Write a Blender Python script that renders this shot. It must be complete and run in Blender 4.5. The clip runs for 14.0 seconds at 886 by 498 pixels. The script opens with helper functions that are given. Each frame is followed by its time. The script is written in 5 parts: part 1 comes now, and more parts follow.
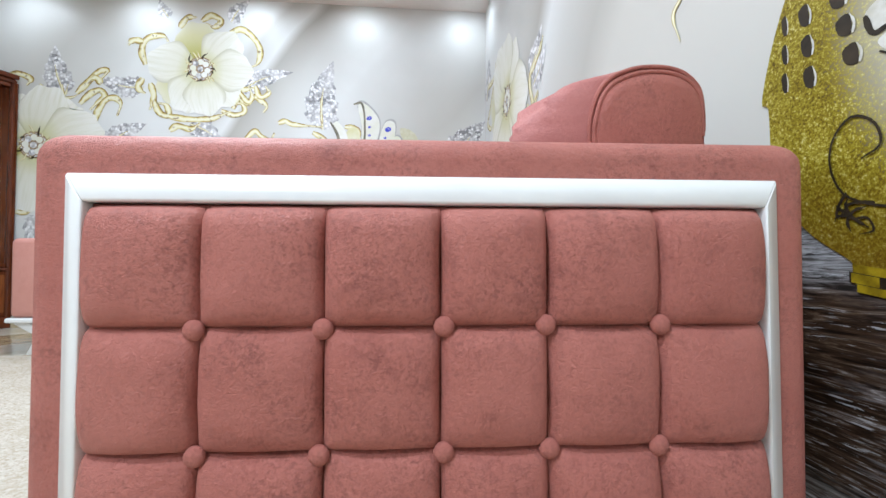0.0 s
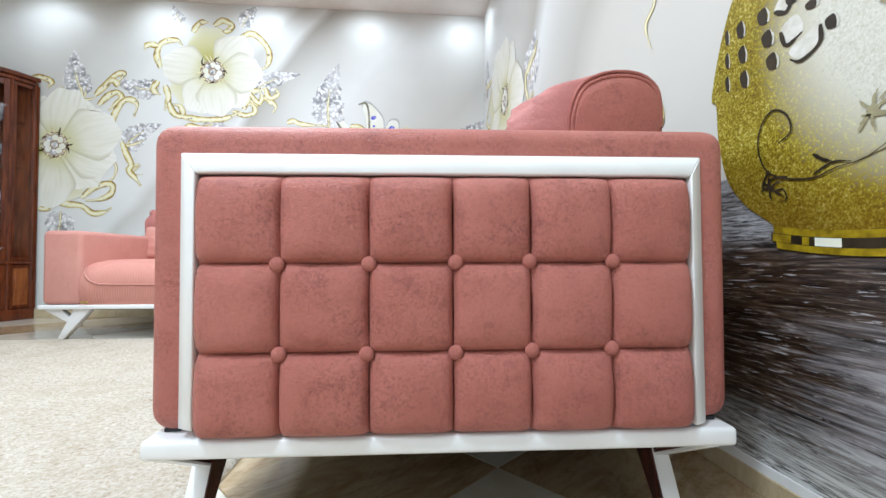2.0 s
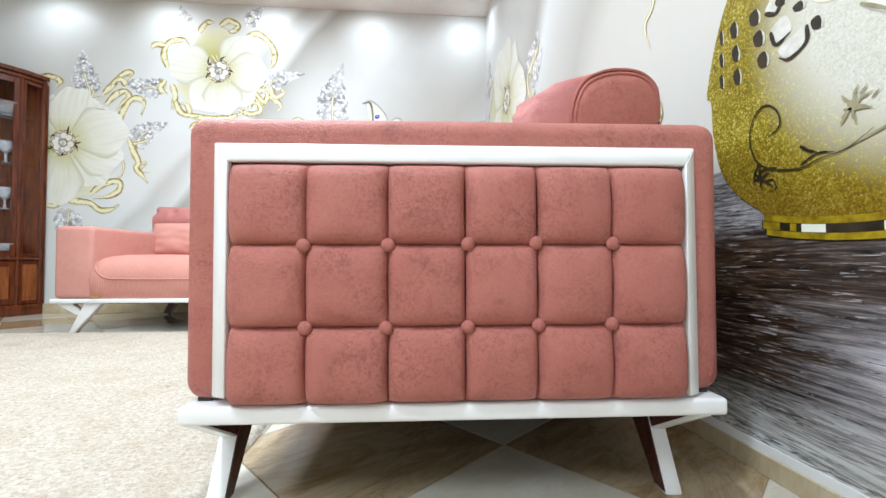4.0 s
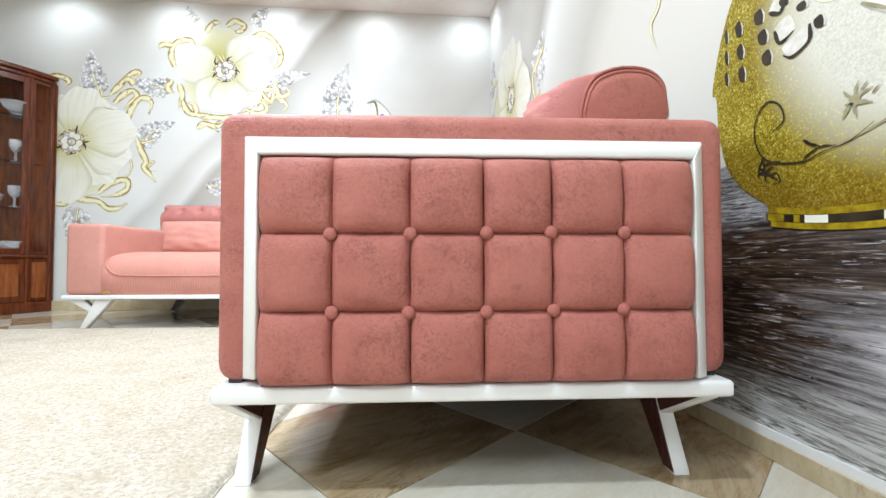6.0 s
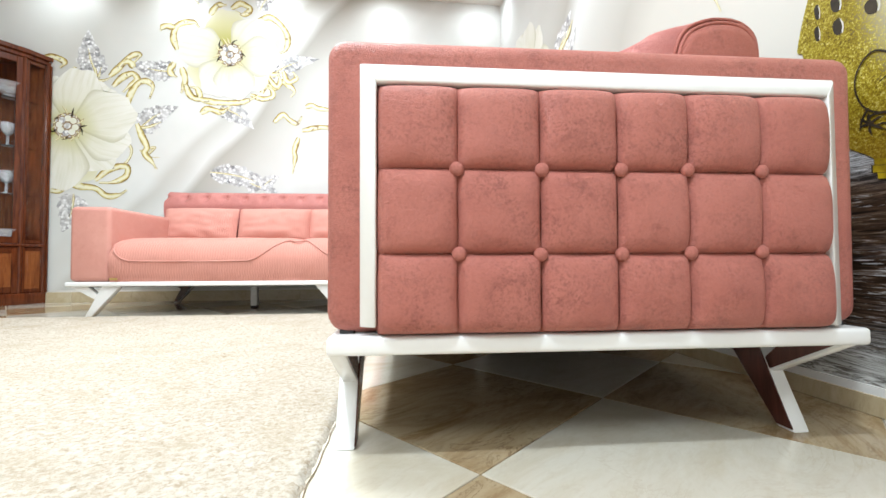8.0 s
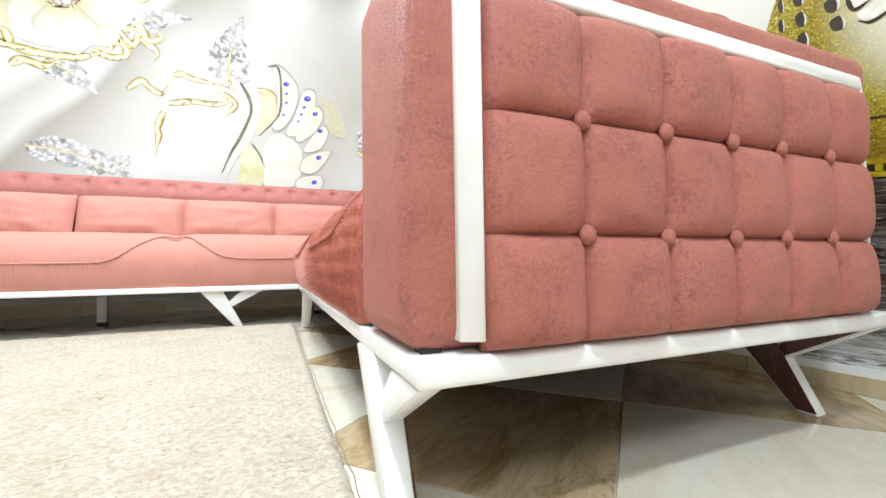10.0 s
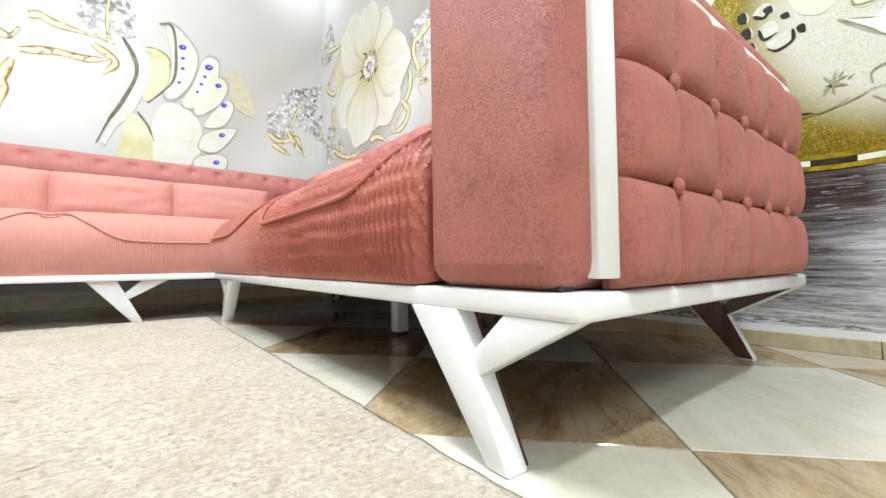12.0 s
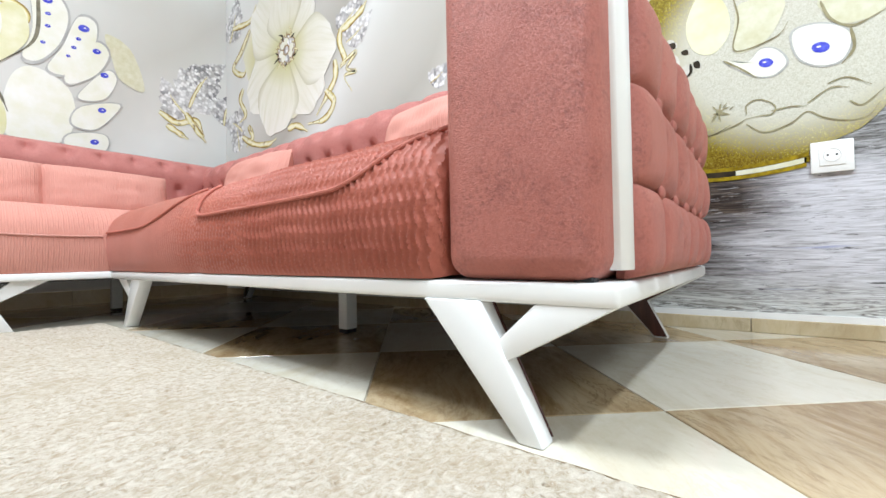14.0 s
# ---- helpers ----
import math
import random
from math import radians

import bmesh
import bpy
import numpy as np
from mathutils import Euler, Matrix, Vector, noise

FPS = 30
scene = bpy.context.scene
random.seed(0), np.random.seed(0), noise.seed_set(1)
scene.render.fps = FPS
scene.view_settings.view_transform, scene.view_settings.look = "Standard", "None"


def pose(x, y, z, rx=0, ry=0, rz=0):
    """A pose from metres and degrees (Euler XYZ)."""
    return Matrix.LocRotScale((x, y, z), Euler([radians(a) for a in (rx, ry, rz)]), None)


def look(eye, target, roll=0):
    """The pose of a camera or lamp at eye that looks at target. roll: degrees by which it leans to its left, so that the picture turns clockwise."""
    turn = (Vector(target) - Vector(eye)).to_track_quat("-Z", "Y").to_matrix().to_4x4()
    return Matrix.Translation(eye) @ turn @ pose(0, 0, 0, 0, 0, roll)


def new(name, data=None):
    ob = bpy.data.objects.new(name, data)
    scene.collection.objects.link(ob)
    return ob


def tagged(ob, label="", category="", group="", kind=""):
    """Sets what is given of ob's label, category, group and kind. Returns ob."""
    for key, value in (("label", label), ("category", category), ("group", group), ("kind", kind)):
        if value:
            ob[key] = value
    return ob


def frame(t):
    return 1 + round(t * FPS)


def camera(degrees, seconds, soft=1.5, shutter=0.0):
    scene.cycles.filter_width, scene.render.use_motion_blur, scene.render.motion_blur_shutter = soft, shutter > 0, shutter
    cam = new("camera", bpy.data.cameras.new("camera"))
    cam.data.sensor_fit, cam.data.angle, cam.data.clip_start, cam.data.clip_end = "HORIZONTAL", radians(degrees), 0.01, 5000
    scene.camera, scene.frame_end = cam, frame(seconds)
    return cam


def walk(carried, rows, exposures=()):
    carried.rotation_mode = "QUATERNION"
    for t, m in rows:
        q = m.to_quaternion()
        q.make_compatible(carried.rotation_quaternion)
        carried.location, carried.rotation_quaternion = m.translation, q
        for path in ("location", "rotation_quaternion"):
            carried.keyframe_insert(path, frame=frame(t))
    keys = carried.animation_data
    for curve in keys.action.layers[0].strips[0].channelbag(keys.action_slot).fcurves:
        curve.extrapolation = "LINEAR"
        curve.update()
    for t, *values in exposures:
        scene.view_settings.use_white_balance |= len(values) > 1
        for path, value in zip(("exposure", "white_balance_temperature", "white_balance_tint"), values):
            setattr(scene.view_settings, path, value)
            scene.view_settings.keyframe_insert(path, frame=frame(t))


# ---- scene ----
cam = camera(94.5, 14.0)
PATH = [
    (0, (0.032, 0.151, 0.545), (0.204, 2.143, 0.598), 0.1),
    (0.5, (0.025, 0.095, 0.518), (0.195, 2.087, 0.575), 0.1),
    (1, (0.013, 0.048, 0.5), (0.186, 2.04, 0.556), -0.1),
    (1.5, (0.007, 0.01, 0.487), (0.18, 2.002, 0.543), -0.1),
    (2, (-0.001, -0.017, 0.476), (0.173, 1.975, 0.53), -0.2),
    (2.5, (-0.009, -0.037, 0.46), (0.166, 1.954, 0.515), -0.1),
    (3, (-0.015, -0.05, 0.451), (0.159, 1.941, 0.507), -0.1),
    (5.5, (-0.05, -0.086, 0.435), (0.123, 1.906, 0.491), -0.1),
    (6, (-0.062, -0.095, 0.425), (0.108, 1.897, 0.482), -0.1),
    (6.5, (-0.087, -0.098, 0.415), (0.089, 1.893, 0.474), -0.1),
    (7, (-0.133, -0.089, 0.392), (0.051, 1.902, 0.45), 0.0),
    (7.5, (-0.204, -0.062, 0.356), (0.001, 1.926, 0.416), -0.2),
    (8, (-0.29, -0.016, 0.327), (-0.05, 1.968, 0.388), -0.2),
    (8.2, (-0.325, 0.007, 0.321), (-0.036, 1.985, 0.384), -0.1),
    (10.5, (-0.579, 0.309, 0.302), (0.407, 2.048, 0.376), -0.78),
    (11, (-0.628, 0.349, 0.29), (0.485, 2.009, 0.361), -0.6),
    (11.5, (-0.688, 0.377, 0.264), (0.517, 1.971, 0.337), -0.6),
    (12, (-0.748, 0.408, 0.244), (0.546, 1.931, 0.315), -0.6),
    (12.5, (-0.792, 0.452, 0.241), (0.589, 1.897, 0.305), -0.6),
    (13, (-0.829, 0.480, 0.252), (0.646, 1.829, 0.308), -0.8),
    (13.5, (-0.865, 0.498, 0.250), (0.691, 1.754, 0.300), -0.8),
    (14, (-0.885, 0.515, 0.245), (0.741, 1.679, 0.289), -0.9),
]
walk(cam, [(t, look(eye, target, roll)) for t, eye, target, roll in PATH], [(0.0, -0.42, 5680, 9), (3.0, -0.24, 5780, 8), (6.5, -0.06, 5980, 8), (8.0, -0.02, 6120, 8), (10.5, -0.04, 6150, 8), (11.5, -0.06, 6150, 8), (13.0, -0.22, 6050, 8), (14.0, -0.22, 6000, 8)])


# ---- light ----
world = bpy.data.worlds.new("world")
scene.world = world
world.use_nodes = True
world.node_tree.nodes["Background"].inputs[0].default_value = (0.9, 0.95, 1.0, 1)
world.node_tree.nodes["Background"].inputs[1].default_value = 0.3
CEIL = 2.76


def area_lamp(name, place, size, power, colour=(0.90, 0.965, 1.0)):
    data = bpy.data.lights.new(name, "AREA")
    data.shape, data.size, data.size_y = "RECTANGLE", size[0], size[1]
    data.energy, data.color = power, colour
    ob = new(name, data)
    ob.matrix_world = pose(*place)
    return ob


def spot_lamp(name, place, target, power, degrees, colour=(0.93, 0.975, 1.0)):
    data = bpy.data.lights.new(name, "SPOT")
    data.energy, data.color, data.spot_size, data.spot_blend = power, colour, radians(degrees), 1.0
    data.shadow_soft_size = 0.06
    ob = new(name, data)
    ob.matrix_world = look(place, target)
    return ob


# room and rear: unseen fill added at the ceiling, no fixtures built
area_lamp("ceiling_fill_room", (-0.82, 1.00, CEIL - 0.05), (0.26, 0.26), 44)
area_lamp("ceiling_fill_room", (-1.25, 2.0, CEIL - 0.05), (0.45, 0.45), 72)
area_lamp("ceiling_fill_rear", (-1.7, -1.5, CEIL - 0.05), (1.6, 1.0), 86)
# key placed by the shadow edge under the sofa base
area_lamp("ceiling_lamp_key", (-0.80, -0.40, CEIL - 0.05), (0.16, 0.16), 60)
SPOT_X = [-3.02 + 0.885 * i for i in range(5)]
for sx in SPOT_X:
    spot_lamp("wall_spot", (sx, 3.42, CEIL - 0.02), (sx, 3.72, 2.0), 15, 165)

# ---- materials ----


class Mat:
    """A node material with short ways to add nodes."""

    def __init__(self, name, colour=(0.8, 0.8, 0.8), rough=0.5, metal=0.0):
        self.m = bpy.data.materials.new(name)
        self.m.use_nodes = True
        self.t = self.m.node_tree
        self.b = self.t.nodes["Principled BSDF"]
        self.b.inputs["Base Color"].default_value = (*colour, 1)
        self.b.inputs["Roughness"].default_value = rough
        self.b.inputs["Metallic"].default_value = metal

    def put(self, kind, links=(), **values):
        n = self.t.nodes.new(kind)
        for k, v in values.items():
            setattr(n, k, v)
        for socket, src in links:
            if isinstance(src, (int, float, tuple)):
                n.inputs[socket].default_value = src
            else:
                self.t.links.new(src, n.inputs[socket])
        return n

    def coords(self, kind="Object", scale=(1, 1, 1), rot=(0, 0, 0)):
        c = self.put("ShaderNodeTexCoord").outputs[kind]
        return self.put("ShaderNodeMapping", [("Vector", c), ("Scale", scale), ("Rotation", rot)]).outputs[0]

    def noise(self, vec, scale, detail=4, rough=0.55, distort=0.0):
        return self.put("ShaderNodeTexNoise", [("Vector", vec), ("Scale", scale), ("Detail", detail), ("Roughness", rough), ("Distortion", distort)]).outputs[0]

    def ramp(self, fac, stops, interp="LINEAR"):
        n = self.put("ShaderNodeValToRGB", [("Fac", fac)])
        e = n.color_ramp.elements
        n.color_ramp.interpolation = interp
        while len(e) < len(stops):
            e.new(0.5)
        for el, (p, c) in zip(e, stops):
            el.position = p
            el.color = (*c, 1) if len(c) == 3 else c
        return n.outputs[0]

    def mix(self, fac, a, b, blend="MIX"):
        n = self.put("ShaderNodeMix", data_type="RGBA", blend_type=blend)
        for i, src in ((0, fac), (6, a), (7, b)):
            if isinstance(src, (int, float)):
                n.inputs[i].default_value = src
            elif isinstance(src, tuple):
                n.inputs[i].default_value = (*src, 1)
            else:
                self.t.links.new(src, n.inputs[i])
        return n.outputs[2]

    def math(self, op, a, b=0.0):
        n = self.put("ShaderNodeMath", [(0, a), (1, b)], operation=op)
        return n.outputs[0]

    def colour(self, src):
        self.t.links.new(src, self.b.inputs["Base Color"])

    def rough(self, src):
        self.t.links.new(src, self.b.inputs["Roughness"])

    def bump(self, height, strength=0.3, distance=0.002):
        n = self.put("ShaderNodeBump", [("Height", height), ("Strength", strength), ("Distance", distance)])
        self.t.links.new(n.outputs[0], self.b.inputs["Normal"])
        return self


def suede(name, base, dark, light, relief=0.75):
    k = Mat(name, base, 0.85)
    c = k.coords()
    big, fine = k.noise(c, 6, 5, 0.65), k.noise(c, 190, 4, 0.7, 0.5)
    blot = k.noise(c, 26, 9, 0.82, 0.25)
    drift = k.ramp(k.noise(c, 11, 4, 0.6, 0.4), [(0.42, (0, 0, 0)), (0.64, (1, 1, 1))])
    col = k.mix(k.ramp(big, [(0.35, (0, 0, 0)), (0.66, (1, 1, 1))]), base, light)
    # rubbed nap: dark crumbs gathered in drifts, and paler brushed places between
    col = k.mix(k.math("MULTIPLY", k.ramp(blot, [(0.50, (0, 0, 0)), (0.69, (0.68, 0.68, 0.68))]), k.math("ADD", k.math("MULTIPLY", drift, 0.75), 0.25)), col, dark)
    col = k.mix(k.math("MULTIPLY", k.ramp(fine, [(0.48, (0, 0, 0)), (0.63, (0.62, 0.62, 0.62))]), k.math("ADD", k.math("MULTIPLY", drift, 0.75), 0.25)), col, dark)
    k.colour(col)
    k.b.inputs["Sheen Weight"].default_value = 0.10
    k.b.inputs["Sheen Roughness"].default_value = 0.4
    k.b.inputs["Sheen Tint"].default_value = (1.0, 0.55, 0.48, 1)
    k.b.inputs["Roughness"].default_value = 0.50
    k.b.inputs["Specular IOR Level"].default_value = 0.32
    pebble = k.ramp(k.noise(c, 210, 5, 0.7, 0.9), [(0.30, (0, 0, 0)), (0.52, (0.7, 0.7, 0.7)), (0.70, (1, 1, 1))])
    return k.bump(k.mix(0.5, pebble, blot), relief, 0.003).m


M = {}
M["suede"] = suede("rose_suede", (0.41, 0.134, 0.104), (0.18, 0.055, 0.044), (0.48, 0.172, 0.136))


def ribbed(name, base, dark, axis, depth=1.0, swing=1.0):
    """Velvet with rows of pinched wavy ribs; the ribs run up the face, rows across axis."""
    k = Mat(name, base, 0.8)
    c = k.coords()
    sep = k.put("ShaderNodeSeparateXYZ", [("Vector", c)])
    along, up = sep.outputs[axis], sep.outputs[2]
    girth = k.math("ADD", up, k.math("MULTIPLY", sep.outputs[1 - axis], -0.75))
    wob = k.math("MULTIPLY", k.math("SUBTRACT", k.noise(c, 7, 3), 0.5), 1.6)
    g = k.math("ADD", k.math("MULTIPLY", girth, 1 / 0.033), wob)
    sway = k.math("SUBTRACT", k.math("MULTIPLY", k.math("PINGPONG", g, 1.0), swing), swing / 2)
    x = k.math("ADD", k.math("MULTIPLY", along, 1 / 0.0074), k.math("MULTIPLY", k.noise(c, 16, 2), 1.0))
    d1 = k.math("PINGPONG", k.math("ADD", k.math("SUBTRACT", x, sway), 400.0), 1.0)
    fade = k.ramp(k.noise(c, 4, 3), [(0.3, (0.55, 0.55, 0.55)), (0.55, (1, 1, 1))])
    d2 = k.math("PINGPONG", k.math("ADD", k.math("ADD", x, sway), 399.0), 1.0)
    # narrow raised folds that meet in tall points, sharp on one side and soft on the other; height also drives colour
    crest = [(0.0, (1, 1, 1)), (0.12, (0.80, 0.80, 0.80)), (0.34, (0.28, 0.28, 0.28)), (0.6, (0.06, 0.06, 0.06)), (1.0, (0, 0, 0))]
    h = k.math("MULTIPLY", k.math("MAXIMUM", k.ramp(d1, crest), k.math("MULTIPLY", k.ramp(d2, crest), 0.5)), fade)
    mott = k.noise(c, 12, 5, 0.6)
    # fold shade painted in: valleys go to dark, crests keep the base
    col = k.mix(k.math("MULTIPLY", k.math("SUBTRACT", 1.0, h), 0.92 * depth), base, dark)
    col = k.mix(k.ramp(mott, [(0.5, (0, 0, 0)), (0.8, (0.5, 0.5, 0.5))]), col, dark)
    k.colour(col)
    k.b.inputs["Sheen Weight"].default_value = 0.10
    k.b.inputs["Sheen Tint"].default_value = (1.0, 0.6, 0.5, 1)
    k.b.inputs["Specular IOR Level"].default_value = 0.2
    return k.bump(h, 1.0 * depth, 0.0065).m


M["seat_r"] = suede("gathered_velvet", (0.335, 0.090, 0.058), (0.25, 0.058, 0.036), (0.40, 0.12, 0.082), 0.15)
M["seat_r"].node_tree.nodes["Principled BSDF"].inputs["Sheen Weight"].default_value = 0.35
# far seat coloured paler for the strong light that falls there
M["seat_n"] = ribbed("ribbed_velvet_lit", (0.60, 0.28, 0.225), (0.50, 0.21, 0.165), 0, 0.4, 0.3)
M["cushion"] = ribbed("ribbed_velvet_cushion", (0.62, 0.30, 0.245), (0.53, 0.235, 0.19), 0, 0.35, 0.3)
# lit copy of the rose velvet, for the far arm and piping
M["velvet_lit"] = suede("lit_rose_velvet", (0.56, 0.26, 0.212), (0.48, 0.20, 0.16), (0.60, 0.295, 0.24))
M["cord"] = suede("rose_cord", (0.48, 0.14, 0.10), (0.36, 0.09, 0.065), (0.52, 0.165, 0.12))
M["velvet"] = suede("mauve_rose_velvet", (0.46, 0.17, 0.148), (0.35, 0.115, 0.10), (0.51, 0.20, 0.175))


def painted(name, colour, rough=0.3):
    k = Mat(name, colour, rough)
    c = k.coords()
    k.colour(k.mix(k.ramp(k.noise(c, 7, 5, 0.6), [(0.35, (0, 0, 0)), (0.75, (1, 1, 1))]), colour, tuple(v * 0.93 for v in colour)))
    return k.bump(k.noise(c, 90, 3), 0.06, 0.001).m


M["white"] = painted("white_lacquer", (0.82, 0.82, 0.81), 0.22)
M["ceiling"] = painted("ceiling_paint", (0.80, 0.78, 0.74), 0.7)
M["plaster"] = painted("wall_paint", (0.74, 0.72, 0.68), 0.7)
M["plastic"] = painted("white_plastic", (0.84, 0.84, 0.83), 0.25)


def wood(name, light, dark, rough=0.25, axis=2):
    k = Mat(name, light, rough)
    sc = [14, 14, 14]
    sc[axis] = 1.6
    c = k.coords(scale=tuple(sc))
    g = k.noise(c, 3, 6, 0.6, 0.8)
    col = k.mix(k.ramp(g, [(0.3, (0, 0, 0)), (0.7, (1, 1, 1))]), dark, light)
    k.colour(col)
    k.b.inputs["Coat Weight"].default_value = 0.12
    k.b.inputs["Specular IOR Level"].default_value = 0.35
    return k.bump(g, 0.1, 0.001).m


M["leg_brown"] = wood("brown_veneer", (0.10, 0.035, 0.025), (0.05, 0.016, 0.012), 0.25)
M["cabinet"] = wood("cabinet_wood", (0.15, 0.036, 0.010), (0.05, 0.011, 0.004), 0.22)
M["cabinet_panel"] = wood("cabinet_burl", (0.30, 0.10, 0.028), (0.15, 0.04, 0.012), 0.22)
M["glass"] = Mat("clear_glass", (0.95, 0.97, 0.97), 0.03).m
M["glass"].node_tree.nodes["Principled BSDF"].inputs["Transmission Weight"].default_value = 1.0
M["glass"].node_tree.nodes["Principled BSDF"].inputs["IOR"].default_value = 1.1
M["crystal"] = Mat("crystal", (0.95, 0.96, 0.98), 0.04).m
M["crystal"].node_tree.nodes["Principled BSDF"].inputs["Transmission Weight"].default_value = 0.8
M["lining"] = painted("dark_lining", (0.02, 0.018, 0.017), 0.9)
# colour of the shade line painted along the rug's edge
M["edge_shade"] = painted("edge_shade_brown", (0.24, 0.175, 0.11), 0.9)
M["brass"] = Mat("brass", (0.65, 0.48, 0.18), 0.3, 1.0).m
M["dark"] = Mat("dark_metal", (0.02, 0.02, 0.022), 0.5).m


def marble(name, stops, vein, streak=1.0):
    k = Mat(name, stops[0], 0.12)
    info = k.put("ShaderNodeObjectInfo").outputs["Random"]
    c = k.put("ShaderNodeTexCoord").outputs["Object"]
    off = k.put("ShaderNodeVectorMath", [(0, c), (1, k.put("ShaderNodeCombineXYZ", [("X", k.math("MULTIPLY", info, 37.0)), ("Y", k.math("MULTIPLY", info, 91.0))]).outputs[0])], operation="ADD").outputs[0]
    m = k.put("ShaderNodeMapping", [("Vector", off), ("Rotation", (0, 0, 0.5)), ("Scale", (1.0, 2.3, 1.0))]).outputs[0]
    w = k.noise(m, 2.6, 9, 0.70, 0.9)
    col = k.ramp(w, [(0.28, stops[0]), (0.44, stops[1]), (0.56, stops[2]), (0.66, stops[1]), (0.76, stops[0])])
    # cloudy bands, then fine drawn-out grain and a few broken rust veins
    cloud = k.noise(off, 3.2, 5, 0.6, 0.3)
    col = k.mix(k.ramp(cloud, [(0.42, (0, 0, 0)), (0.68, (0.55, 0.55, 0.55))]), col, stops[2])
    grain = k.noise(k.put("ShaderNodeMapping", [("Vector", off), ("Rotation", (0, 0, 0.5)), ("Scale", (1.0, 3.5, 1.0))]).outputs[0], 13, 7, 0.75, 0.7)
    col = k.mix(k.ramp(grain, [(0.50, (0, 0, 0)), (0.68, (0.40 * streak, 0.40 * streak, 0.40 * streak))]), col, vein)
    v = k.noise(m, 3.0, 8, 0.65, 1.1)
    broken = k.math("MULTIPLY", k.ramp(v, [(0.485, (0, 0, 0)), (0.5, (0.55, 0.55, 0.55)), (0.515, (0, 0, 0))]), k.ramp(cloud, [(0.45, (0, 0, 0)), (0.6, (streak, streak, streak))]))
    col = k.mix(broken, col, vein)
    k.colour(col)
    k.rough(k.ramp(k.noise(c, 40, 4), [(0.3, (0.07, 0.07, 0.07)), (0.8, (0.17, 0.17, 0.17))]))
    return k.m


M["tile_cream"] = marble("cream_marble", ((0.52, 0.455, 0.335), (0.59, 0.535, 0.425), (0.65, 0.61, 0.52)), (0.44, 0.34, 0.22), 0.5)
M["tile_brown"] = marble("brown_marble", ((0.19, 0.108, 0.045), (0.31, 0.205, 0.10), (0.46, 0.36, 0.225)), (0.13, 0.068, 0.026))
M["skirting"] = marble("beige_marble", ((0.42, 0.33, 0.19), (0.49, 0.40, 0.25), (0.56, 0.48, 0.33)), (0.30, 0.22, 0.12), 0.7)
M["grout"] = painted("grout", (0.50, 0.44, 0.34), 0.8)


def rug_material():
    k = Mat("wool_rug", (0.78, 0.73, 0.62), 0.95)
    c = k.coords()
    lump, patch = k.noise(c, 85, 6, 0.72, 0.6), k.noise(c, 6.5, 6, 0.72, 0.5)
    streak = k.noise(k.coords(scale=(1, 2.4, 1), rot=(0, 0, 0.5)), 60, 6, 0.75, 0.4)
    col = k.mix(k.ramp(lump, [(0.34, (0, 0, 0)), (0.60, (1, 1, 1))]), (0.37, 0.29, 0.20), (0.61, 0.555, 0.47))
    col = k.mix(k.ramp(patch, [(0.46, (0, 0, 0)), (0.64, (0.6, 0.6, 0.6))]), col, (0.42, 0.345, 0.245))
    col = k.mix(k.ramp(streak, [(0.50, (0, 0, 0)), (0.66, (0.6, 0.6, 0.6))]), col, (0.66, 0.615, 0.54))
    # darker crumbs, sunk into the pile and gathered in drifts
    crumbs = k.math("MULTIPLY", k.ramp(k.noise(c, 95, 3, 0.6), [(0.60, (0, 0, 0)), (0.66, (1, 1, 1))]), k.ramp(k.noise(c, 7, 4, 0.6), [(0.48, (0, 0, 0)), (0.66, (0.75, 0.75, 0.75))]))
    col = k.mix(crumbs, col, (0.36, 0.27, 0.17))
    col = k.mix(k.ramp(k.noise(c, 38, 3, 0.5), [(0.70, (0, 0, 0)), (0.74, (0.5, 0.5, 0.5))]), col, (0.28, 0.20, 0.11))
    k.colour(col)
    k.b.inputs["Specular IOR Level"].default_value = 0.1
    return k.bump(k.math("SUBTRACT", k.mix(0.45, lump, streak), k.math("MULTIPLY", crumbs, 0.5)), 1.0, 0.0075).m


M["rug"] = rug_material()


# ---- mesh helpers ----


def put_mesh(name, bm, material, smooth=True):
    me = bpy.data.meshes.new(name)
    bm.normal_update()
    bm.to_mesh(me)
    bm.free()
    if smooth:
        me.polygons.foreach_set("use_smooth", [True] * len(me.polygons))
        me.set_sharp_from_angle(angle=radians(40))
    if material:
        me.materials.append(material)
    return new(name, me)


def part(name, bm, material, parent, label=""):
    ob = put_mesh(name, bm, material)
    ob.parent = parent
    return tagged(ob, label)


def thing(name, m, label, category, group="", kind=""):
    ob = new(name)
    ob.matrix_world = m
    return tagged(ob, label, category, group, kind)


def box(x0, x1, y0, y1, z0, z1, r=0.0, seg=2, bm=None):
    own = bmesh.new()
    bmesh.ops.create_cube(own, size=1)
    for v in own.verts:
        v.co = Vector(((x0 + x1) / 2 + v.co.x * (x1 - x0), (y0 + y1) / 2 + v.co.y * (y1 - y0), (z0 + z1) / 2 + v.co.z * (z1 - z0)))
    if r:
        bmesh.ops.bevel(own, geom=own.edges[:], offset=r, segments=seg, profile=0.5, affect="EDGES")
    if bm is None:
        return own
    me = bpy.data.meshes.new("tmp")
    own.to_mesh(me)
    own.free()
    bm.from_mesh(me)
    bpy.data.meshes.remove(me)
    return bm


